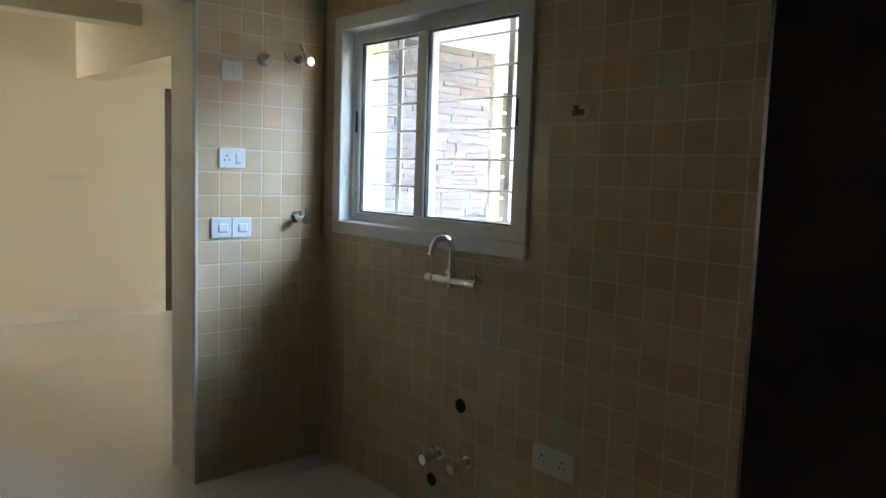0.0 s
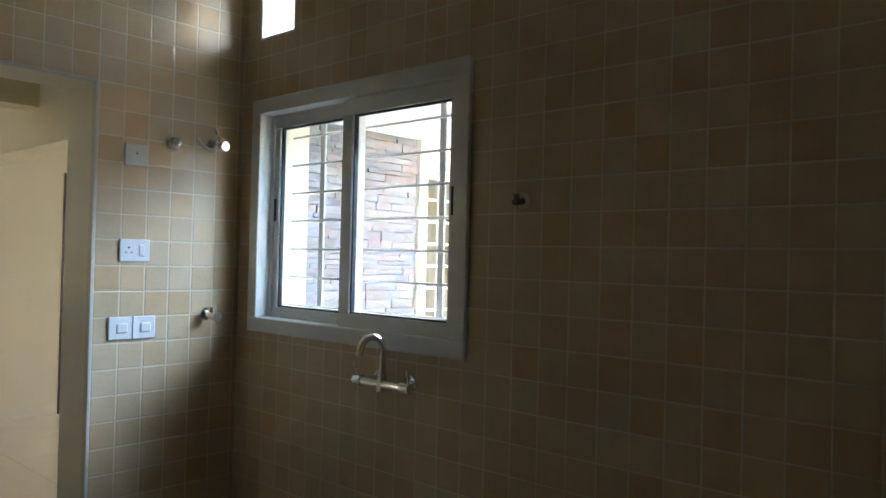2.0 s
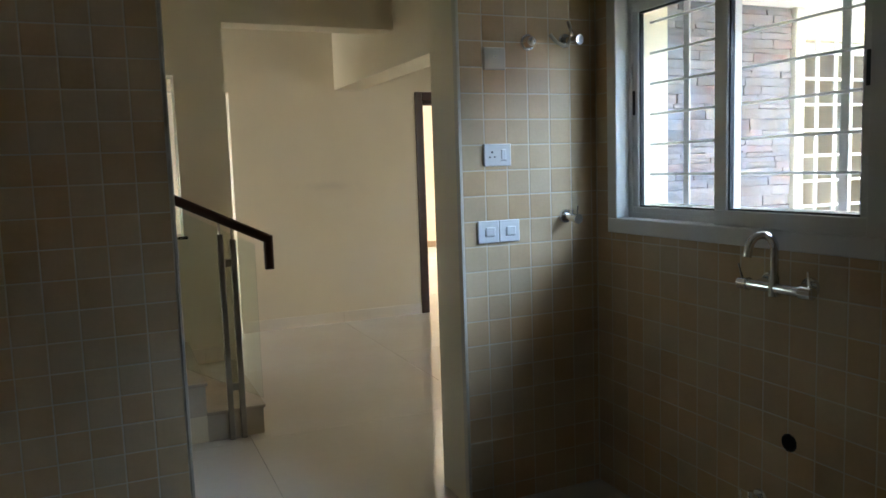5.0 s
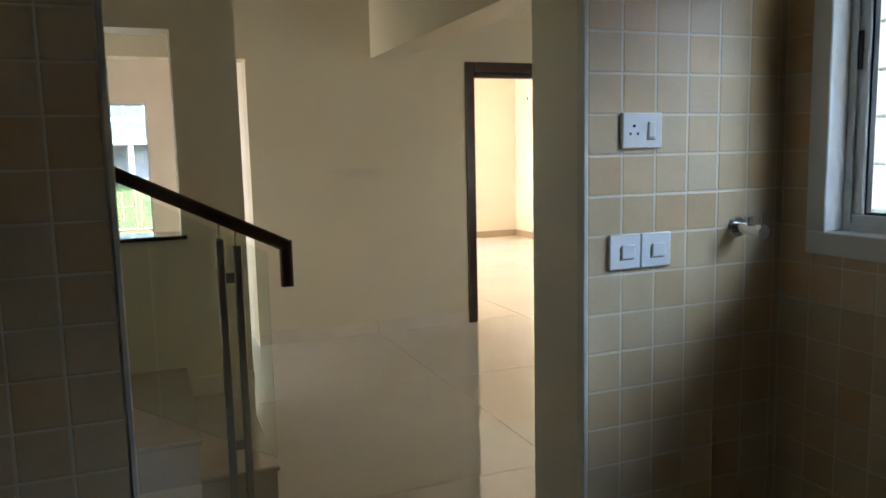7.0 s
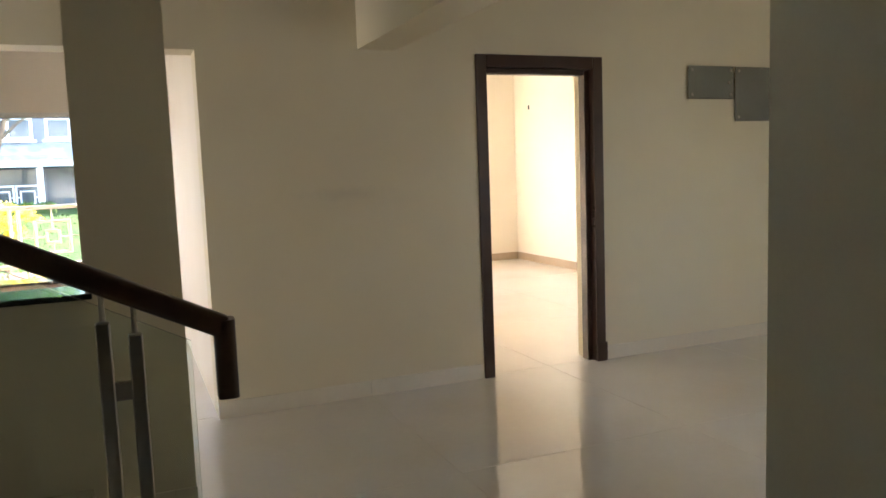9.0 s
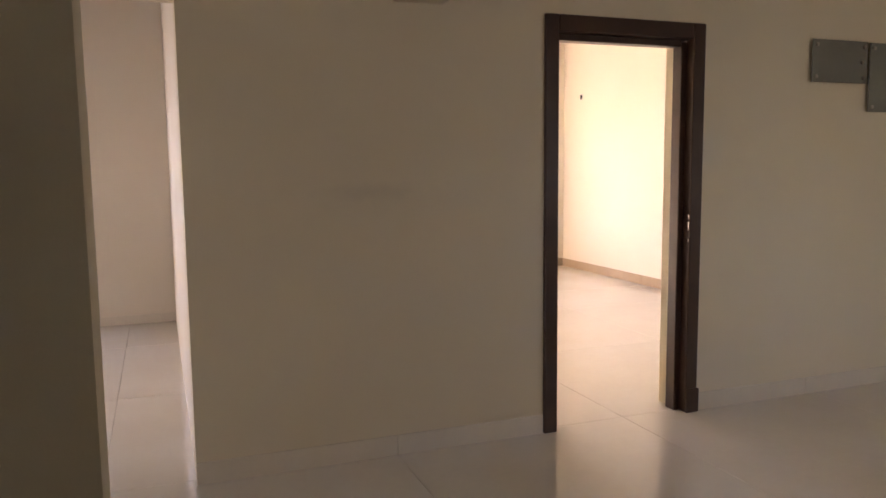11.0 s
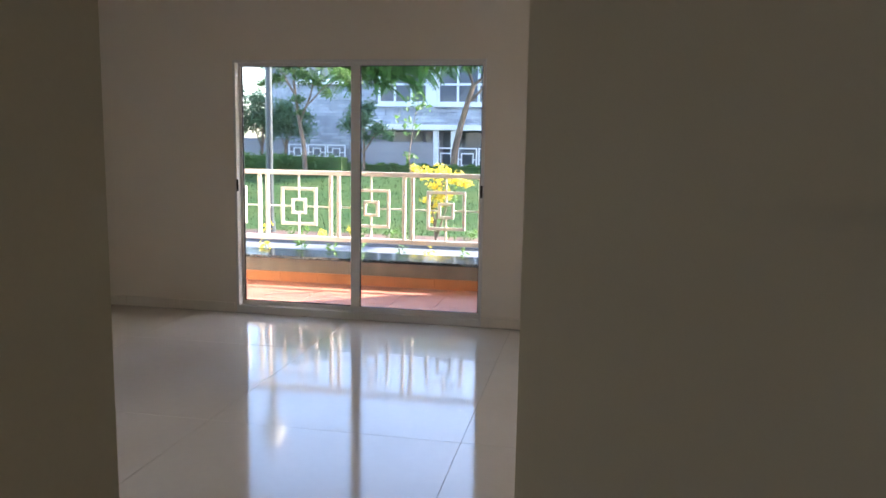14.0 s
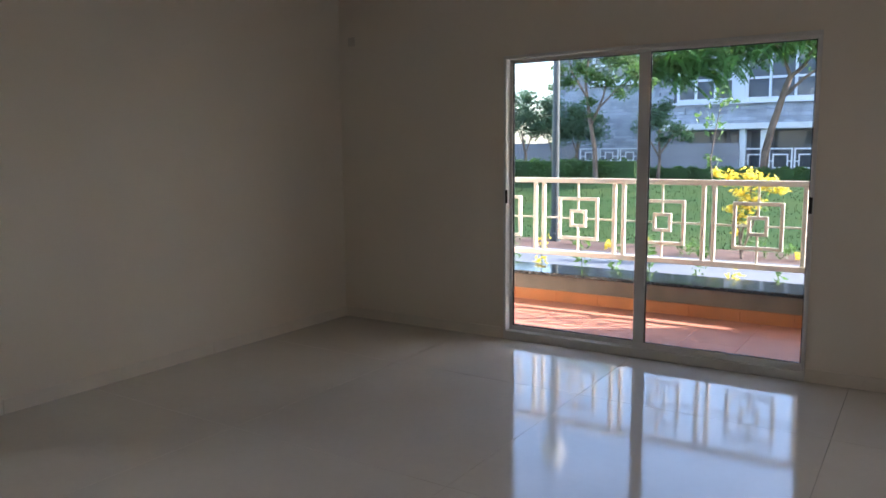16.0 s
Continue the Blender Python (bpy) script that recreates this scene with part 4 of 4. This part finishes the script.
limbs(tree, [([(0, 0, -0.1), (0.05, 0, 0.8), (0.22, 0, 1.6), (0.45, 0, 2.4), (0.62, 0, 2.95)], 0.13, 0.075),
             ([(0.62, 0, 2.95), (0.45, 0, 3.4), (0.20, -0.2, 3.9), (0.1, -0.3, 4.6)], 0.05, 0.02),
             ([(0.60, 0, 2.9), (1.00, 0, 3.25), (1.25, -0.1, 3.9), (1.45, 0, 4.7)], 0.06, 0.02),
             ([(0.45, 0, 2.35), (0.95, 0, 2.85), (1.45, 0, 3.2), (1.9, 0, 4.2)], 0.05, 0.02),
             ([(0.15, -0.2, 4.2), (-1.2, -0.4, 4.5), (-2.6, -0.5, 4.4)], 0.035, 0.01)])
rng = random.Random(11)
vs, fs = [], []
for _ in range(240):
    c = rng.choice([(-3.1, -0.5, 4.15), (-2.5, -0.5, 4.2), (-1.9, -0.5, 4.3), (-1.3, -0.4, 4.2), (-0.7, -0.3, 4.4), (-0.1, -0.2, 4.4), (0.5, 0, 4.6), (1.2, 0, 4.6), (-1.6, -0.5, 3.9), (-2.9, -0.5, 3.9)])
    p = Vector(c) + Vector((rng.gauss(0, 0.38), rng.gauss(0, 0.4), rng.gauss(-0.40, 0.30)))
    a = rng.uniform(0, 2 * math.pi)
    d = Vector((math.cos(a), 0.6 * math.sin(a), 0.12))
    side = Vector((-d.y, d.x, 0)).normalized()
    length = rng.uniform(0.7, 1.25)
    for k in range(17):
        s = k / 16
        q = p + d * length * s + Vector((0, 0, -0.65 * length * s * s))
        w = 0.24 * (1 - 0.75 * abs(s - 0.35))
        for sg in (1, -1):
            i = len(vs)
            e = q + side * sg * w + Vector((0, 0, -0.09))
            vs += [q, q + d * 0.042 + side * sg * w * 0.5, e, q - d * 0.030 + side * sg * w * 0.5]
            fs += [(i, i + 1, i + 2), (i, i + 2, i + 3)]
me = bpy.data.meshes.new("crown")
me.from_pydata(vs, [], fs)
me.materials.append(LEAF_FERN)
o = new("crown", me)
o.parent = tree

# soft grey-green tree before the house
y = 25.5
x = along(-0.307, y)
tree = thing("tree", "small soft grey-green tree on a thin trunk", "tree", "garden trees", at=(x, y, height(x, y)))
limbs(tree, [([(0, 0, -0.1), (0.03, 0, 0.6), (0.0, 0, 1.6)], 0.06, 0.03), ([(0, 0, 0.7), (0.4, 0, 1.3), (0.7, 0, 1.5)], 0.03, 0.012), ([(0, 0, 0.7), (-0.35, 0, 1.3), (-0.5, 0, 1.7)], 0.03, 0.012)])
leaves("crown", [(0, 0, 1.75, 0.5), (-0.5, 0, 1.6, 0.42), (0.5, 0, 1.45, 0.42), (0.15, 0, 2.15, 0.36), (0.85, 0, 1.25, 0.3), (-0.3, 0, 2.0, 0.36), (0.1, 0, 1.2, 0.3)], 2600, 0.055, LEAF_DARK, tree, 8, 0.9, 0.1)

# low trees towards the sky
for a, y, hh, n in ((-0.505, 27.0, 1.0, 1), (-0.462, 27.5, 0.9, 2), (-0.425, 28.0, 0.8, 4), (-0.56, 27.0, 1.1, 5)):
    x = along(a, y)
    tree = thing("tree", "low bushy green tree on a thin pale trunk", "tree", "garden trees", at=(x, y, height(x, y)))
    limbs(tree, [([(0, 0, -0.1), (0.05, 0, 0.7), (0.12 * (-1) ** n, 0, 1.6)], 0.07, 0.03), ([(0.05, 0, 0.8), (0.35, 0, 1.6)], 0.03, 0.01), ([(0.05, 0, 0.8), (-0.3, 0, 1.7)], 0.03, 0.01)])
    leaves("crown", [(0, 0, 2.05 * hh, 0.85), (-0.65, 0, 1.8 * hh, 0.65), (0.7, 0, 1.85 * hh, 0.65), (0.1, 0, 2.7 * hh, 0.6), (-0.9, 0, 2.3 * hh, 0.4), (0.75, 0.1, 2.45 * hh, 0.45)], 4200, 0.058, LEAF_DARK, tree, 20 + n, 0.85, 0.1)

# sapling beyond the path
y = 16.0
x = along(-0.237, y)
tree = thing("sapling", "thin sapling with a few scattered leaves", "sapling", at=(x, y, height(x, y)))
limbs(tree, [([(0, 0, -0.05), (0.03, 0, 0.8), (-0.04, 0, 1.5), (0.06, 0, 2.2), (0.15, 0, 2.6)], 0.016, 0.005)])
leaves("crown", [(0.12, 0, 2.5, 0.22), (0.0, 0, 2.0, 0.25), (-0.15, 0, 2.2, 0.2), (0.0, 0, 1.5, 0.2), (0.08, 0, 1.2, 0.16), (0.3, 0, 2.35, 0.15)], 110, 0.06, LEAF, tree, 31)

# yellow flowering shrub
y = 14.7
x = along(-0.197, y)
shrub = thing("flowering_shrub", "bushy shrub covered in bright yellow flowers", "shrub", at=(x, y, -0.26))
limbs(shrub, [([(0, 0, -0.05), (-0.05, 0, 0.4), (-0.12, 0, 0.9)], 0.025, 0.010), ([(0, 0, 0.1), (0.15, 0, 0.6), (0.25, 0, 1.0)], 0.018, 0.007), ([(-0.03, 0, 0.3), (0.05, 0.1, 0.8), (0.1, 0, 1.2)], 0.018, 0.006)])
leaves("flowers", [(-0.22, 0, 1.20, 0.22), (0.06, 0, 1.22, 0.24), (0.32, 0, 1.12, 0.22), (-0.02, 0, 0.98, 0.20), (0.50, 0, 1.05, 0.14), (0.16, 0, 0.88, 0.15), (-0.12, 0, 0.55, 0.08),
                   (-0.42, 0, 1.28, 0.12), (-0.18, 0, 0.75, 0.12), (0.05, 0, 0.80, 0.22), (-0.05, 0, 0.62, 0.14), (-0.10, 0, 0.40, 0.08)], 900, 0.042, YELLOW, shrub, 14, 0.8, 0.1)
leaves("foliage", [(-0.05, 0, 0.7, 0.25), (0.2, 0, 0.9, 0.25), (0, 0, 0.3, 0.15)], 120, 0.045, LEAF, shrub, 15)

# hedges
for k, (a0, a1, y, z1, mat) in enumerate(((-0.60, -0.335, 24.5, 0.62, HEDGE), (-0.335, -0.10, 26.5, 0.36, HEDGE))):
    x0, x1 = along(a0, y), along(a1, y)
    hd = thing("hedge", "long clipped green hedge", "hedge", "hedges before the house", at=((x0 + x1) / 2, y, height(x0, y)))
    half = (x1 - x0) / 2
    part("core", boxes((-half, half, -0.30, 0.30, -0.05, z1 - 0.06)), HEDGE, hd)
    n = int(half * 4)
    leaves("foliage", [(-half + 0.25 + 0.5 * q, (-1) ** q * 0.12, z1 * 0.55, 0.40 * z1 / 0.5) for q in range(int(half * 4))], 3600, 0.06, mat, hd, 40 + k, 0.7, 0.75)

# planting bed along the path
bed = structure("planting_bed", boxes((-40, 30, 14.28, 15.65, -0.34, -0.255)), MULCH, "red-brown mulched planting bed", "bed")
rng = random.Random(9)
for k in range(34):
    x, y = rng.uniform(-10.5, 0.5), rng.uniform(14.4, 15.5)
    pl = thing("bedding_plant", "small leafy plant in the mulch", "plant", "plants in the bed", at=(x, y, -0.258))
    s = rng.uniform(0.08, 0.20)
    leaves("foliage", [(0, 0, s * 0.8, s)], 45, 0.035, LEAF if k % 9 else YELLOW, pl, 100 + k)
for k in range(16):
    x = -6.0 + 0.36 * k + rng.uniform(-0.05, 0.05)
    y = rng.uniform(9.75, 9.95)
    pl = thing("planter_plant", "small pale green plant beyond the coping", "plant", "plants beyond the parapet", at=(x, y, -0.30))
    s = rng.uniform(0.58, 0.78)
    bm = bmesh.new()
    tube(bm, [(0, 0, -0.02), (0.02, 0, s * 0.6), (0.0, 0, s)], 0.005, 6)
    part("stem", bm, LEAF, pl)
    leaves("foliage", [(0, 0, s * 0.75, 0.12), (0.02, 0, s, 0.09)], 40, 0.032, LEAF if k % 5 else YELLOW, pl, 200 + k)
bm_v, bm_f = [], []
for k in range(9000):
    x, y = rng.uniform(-14, 1.5), 15.7 + 9 * rng.random() ** 1.3
    z = height(x, y)
    hgt, a = rng.uniform(0.03, 0.07), rng.uniform(0, 6.28)
    i = len(bm_v)
    dx, dy = 0.012 * math.cos(a), 0.012 * math.sin(a)
    bm_v += [(x - dx, y - dy, z - 0.01), (x + dx, y + dy, z - 0.01), (x + 2 * dy, y + 2 * dx, z + hgt)]
    bm_f.append((i, i + 1, i + 2))
me = bpy.data.meshes.new("grass")
me.from_pydata(bm_v, [], bm_f)
me.materials.append(GRASS)
tagged(new("grass", me), "short uneven blades of lawn grass", "grass", kind="stuff")

# garden lamp
y = 15.4
x = along(-0.455, y)
POSTM = material("dark_green_grey_paint", (0.035, 0.045, 0.05), 0.35, vary=0.05, scale=4, fine=60, bump=0.03)
lamp = thing("garden_lamp", "tall dark garden lamp post with a pale globe", "street lamp", at=(x, y, height(x, y)))
bm = bmesh.new()
rod(bm, (0, 0, -0.1), (0, 0, 0.25), 0.11, 0.09, 16)
part("base", bm, POSTM, lamp, smooth=True)
bm = bmesh.new()
rod(bm, (0, 0, 0.25), (0, 0, 4.3), 0.070, 0.056, 16)
part("pole", bm, POSTM, lamp, smooth=True)
bm = bmesh.new()
bmesh.ops.create_uvsphere(bm, u_segments=20, v_segments=12, radius=0.22, matrix=Matrix.Translation((0, 0, 4.52)) @ Matrix.Diagonal((1, 1, 1.25, 1)))
part("globe", bm, UPVC, lamp, "pale opal globe", smooth=True)
bm = bmesh.new()
rod(bm, (0, 0, 4.76), (0, 0, 4.88), 0.16, 0.02, 16)
part("cap", bm, POSTM, lamp, smooth=True)

# house across the lawn
SHINGLE = material("blue_grey_stone_cladding", (0.42, 0.45, 0.50), 0.8, vary=0.12, scale=2, fine=20, bump=0.3, island=0.18)
GREYWALL = material("grey_house_render", (0.27, 0.27, 0.30), 0.85, vary=0.06, scale=0.8, fine=20, bump=0.1)
WHITEWALL = material("white_house_paint", (0.74, 0.76, 0.80), 0.6, vary=0.03, scale=0.8, fine=20, bump=0.05)
# window glass, and the dark that stands for shade in the porch
GLAZING_AND_RECESS = material("dark_glazing_and_recess_shade", (0.15, 0.165, 0.19), 0.06, vary=0.1, scale=0.5, fine=5, bump=0.0)
TANROOF = material("tan_house_soffit", (0.34, 0.27, 0.19), 0.8, vary=0.06, scale=1, fine=10, bump=0.1)
house = thing("house", "two-storey house with grey stone cladding and white windows", "house", at=(-6, 31, 0.3))
YF = 31.0
part("wall", boxes((-13.6, 8.0, YF + 0.05, YF + 9, 0.2, 6.6)), GREYWALL, house)
part("roof", boxes((-14.0, 8.4, YF - 0.7, YF + 9.4, 6.6, 6.85), bevel=0.02), TANROOF, house)
rng = random.Random(21)
bm = bmesh.new()
for x0, x1, z0, z1 in ((-9.6, 8.0, 2.20, 2.90), (-13.6, -9.6, 1.25, 3.70), (-9.6, -9.05, 2.9, 6.6), (-13.6, 8.0, 4.95, 6.6)):
    z = z0
    while z < z1 - 0.02:
        hh = min(0.125, z1 - z)
        x = x0 - rng.random() * 0.4
        while x < x1:
            w = rng.uniform(0.35, 0.8)
            a, b = max(x, x0), min(x + w - 0.012, x1)
            if b - a > 0.05:
                box(bm, a, b, YF - 0.02 - 0.04 * rng.random(), YF + 0.06, z, z + hh - 0.012)
            x += w
        z += hh
cl = part("cladding", bm, SHINGLE, house)
tagged(cl, kind="stuff")


def house_window(x0, x1, z0, z1, cols, split):
    """A far window: white frame, mullions, one transom and panes."""
    top = part("window", ring("y", x0, x1, z0, z1, YF - 0.10, YF + 0.04, 0.10, bevel=0), WHITEWALL, house)
    w = (x1 - x0) / cols
    for k in range(cols):
        a, b = x0 + w * k + 0.05, x0 + w * (k + 1) - 0.05
        for c, d in ((z0 + 0.1, split - 0.04), (split + 0.04, z1 - 0.1)):
            part("pane", boxes((a, b, YF - 0.02, YF + 0.02, c, d)), GLAZING_AND_RECESS, top)
        if k:
            part("mullion", boxes((a - 0.09, a - 0.01, YF - 0.08, YF + 0.03, z0 + 0.1, z1 - 0.1)), WHITEWALL, top)
    part("transom", boxes((x0 + 0.1, x1 - 0.1, YF - 0.075, YF + 0.025, split - 0.04, split + 0.04)), WHITEWALL, top)
    part("sill", boxes((x0 - 0.1, x1 + 0.1, YF - 0.18, YF + 0.04, z0 - 0.10, z0)), WHITEWALL, top)


house_window(-8.95, -6.95, 3.00, 4.90, 3, 3.75)
house_window(-6.60, -4.20, 3.00, 4.90, 3, 3.75)
house_window(-3.80, -1.40, 3.00, 4.90, 3, 3.75)
house_window(-12.2, -9.7, 3.85, 4.85, 3, 4.5)
part("pilaster", boxes((-6.94, -6.61, YF - 0.12, YF + 0.04, 2.9, 4.95)), WHITEWALL, house)
part("porch_roof", boxes((-9.2, 8.0, YF - 1.3, YF - 0.07, 1.99, 2.19), bevel=0.01), WHITEWALL, house)
part("garden_wall", boxes((-9.75, -6.50, YF - 1.2, YF - 1.0, 0.2, 1.53)), GREYWALL, house)
part("garden_wall", boxes((-18.5, -12.3, YF - 1.2, YF - 1.0, 0.2, 1.60)), GREYWALL, house)
# shaded openings and porch recess, put on as flat dark sheets
for x0, x1 in ((-8.4, -7.2), (-7.05, -6.6), (-6.35, -5.85), (-5.6, -4.1), (-3.9, -2.2)):
    part("opening", boxes((x0, x1, YF - 0.01, YF + 0.04, 0.5 if x0 > -6.5 else 1.50, 1.93)), GLAZING_AND_RECESS, house)
for x in (-6.42, -5.75, -4.0, -2.0):
    part("column", boxes((x - 0.10, x + 0.10, YF - 1.15, YF - 0.95, 0.2, 1.99), bevel=0.01), WHITEWALL, house)
for x0, n, z0, z1 in ((-6.35, 3, 0.50, 1.36), (-12.2, 3, 0.80, 1.40)):
    for k in range(n):
        a, b = x0 + 0.78 * k, x0 + 0.78 * k + 0.74
        r = part("rail_panel", ring("y", a, b, z0, z1, YF - 1.24, YF - 1.20, 0.05, bevel=0), WHITEWALL, house)
        c, zc, q = (a + b) / 2, (z0 + z1) / 2, 0.55 * (z1 - z0) / 2
        part("square", ring("y", c - q, c + q, zc - q, zc + q, YF - 1.235, YF - 1.205, 0.04, bevel=0), WHITEWALL, r)
        part("tie", boxes((a + 0.05, c - q, YF - 1.23, YF - 1.21, zc - 0.02, zc + 0.02), (c + q, b - 0.05, YF - 1.23, YF - 1.21, zc - 0.02, zc + 0.02)), WHITEWALL, r)
under(house)

# ---- pieces: wall tiles and floor slabs ----
S = 0.0970


def tile_mesh(w, h, ax):
    """A wall tile with a softened face, its corner at the origin."""
    e, d = 0.0032, 0.0009
    if ax == "y":
        pts = [(0, d, 0), (w, d, 0), (w, d, h), (0, d, h), (e, 0, e), (w - e, 0, e), (w - e, 0, h - e), (e, 0, h - e)]
    else:
        pts = [(d, w, 0), (d, 0, 0), (d, 0, h), (d, w, h), (0, w - e, e), (0, e, e), (0, e, h - e), (0, w - e, h - e)]
    return pts, [(4, 5, 6, 7), (0, 1, 5, 4), (1, 2, 6, 5), (2, 3, 7, 6), (3, 0, 4, 7)]


def whole_tile(ax):
    me = bpy.data.meshes.new("wall_tile")
    v, f = tile_mesh(S, S, ax)
    me.from_pydata(v, [], f)
    me.materials.append(TILE)
    return me


def tile_field(ax, u_lines, v_lines, holes, near, bed, name):
    """Tiles between the joint lines; those in the near stretch are pieces of their own, the rest one joined field."""
    me, vs, fs = whole_tile(ax), [], []
    for u0, u1 in zip(u_lines, u_lines[1:]):
        for v0, v1 in zip(v_lines, v_lines[1:]):
            rects = around(u0 + 0.0015, u1 - 0.0015, v0 + 0.0015, v1 - 0.0015, holes)
            whole = len(rects) == 1 and abs(u1 - u0 - 0.1) < 1e-3 and abs(v1 - v0 - 0.1) < 1e-3 and abs(rects[0][1] - rects[0][0] - S) < 1e-3 and abs(rects[0][3] - rects[0][2] - S) < 1e-3
            if whole and near(u0, v0):
                o = new("wall_tile", me)
                o.location = (u0 + 0.0015, 0, v0 + 0.0015) if ax == "y" else (0, u0 + 0.0015, v0 + 0.0015)
                o.parent = bed
                continue
            for a, b, c, d in rects:
                if b - a < 0.006 or d - c < 0.006:
                    continue
                pts, faces = tile_mesh(b - a, d - c, ax)
                i = len(vs)
                vs += [(p[0] + a, p[1], p[2] + c) if ax == "y" else (p[0], p[1] + a, p[2] + c) for p in pts]
                fs += [tuple(i + q for q in f) for f in faces]
    fm = bpy.data.meshes.new(name)
    fm.from_pydata(vs, [], fs)
    fm.materials.append(TILE_JOINED)
    o = new(name, fm)
    o.parent = bed
    return tagged(o, kind="stuff")


rows = [0.0] + [0.072 + 0.1 * k for k in range(28)] + [KC]
tile_field("y", [-0.627 + 0.1 * k for k in range(7)] + [-0.001], rows, [], lambda u, v: 0.3 < v < 2.4, BED_NORTH, "tile_field")
tile_field("y", [-3.204 + 0.1 * k for k in range(16)] + [-1.704], rows, [], lambda u, v: u > -2.25 and v < 2.0, BED_NORTH, "tile_field")
tile_field("y", [-1.700] + [-1.627 + 0.1 * k for k in range(11)], rows, NORTH_HOLES, lambda u, v: False, BED_NORTH, "tile_field")
tile_field("x", [-3.0 + 0.1 * k for k in range(30)] + [-0.001], rows, [(WY0 + 0.03, WY1 - 0.03, WZ0 + 0.03, WZ1 - 0.03), (VY0 - 0.002, VY1 + 0.002, VZ0 - 0.002, VZ1 + 0.002)],
           lambda u, v: u > -2.45 and 0.4 < v < 2.2, BED_EAST, "tile_field")

flo = thing("floor_slabs", "large polished ivory floor tiles with fine dark joints", "floor", kind="structure")
cache = {}


def floor_slab(x0, x1, y0, y1):
    """One polished slab, cut to its joints."""
    key = (round(x1 - x0, 3), round(y1 - y0, 3))
    if key not in cache:
        w, h, e = x1 - x0 - 0.0018, y1 - y0 - 0.0018, 0.0006
        me = bpy.data.meshes.new("floor_slab")
        me.from_pydata([(0, 0, -0.004), (w, 0, -0.004), (w, h, -0.004), (0, h, -0.004), (e, e, 0), (w - e, e, 0), (w - e, h - e, 0), (e, h - e, 0)], [],
                       [(4, 5, 6, 7), (0, 1, 5, 4), (1, 2, 6, 5), (2, 3, 7, 6), (3, 0, 4, 7)])
        me.materials.append(FLOOR)
        cache[key] = me
    o = new("floor_slab", cache[key])
    o.location = (x0 + 0.0009, y0 + 0.0009, 0)
    o.parent = flo


XL = [-6.5 + 1.3 * k for k in range(9)]
YL = [-4.9, -3.0, -1.565, -0.16, 1.245, 2.65, 4.055, 5.46, 6.865, 7.79]
for x0, x1 in zip(XL, XL[1:]):
    for y0, y1 in zip(YL, YL[1:]):
        floor_slab(x0, x1, y0, y1)
for x0, x1 in ((0.0, 1.3), (1.3, 2.6), (2.6, 4.09)):
    floor_slab(x0, x1, 7.79, 9.6)
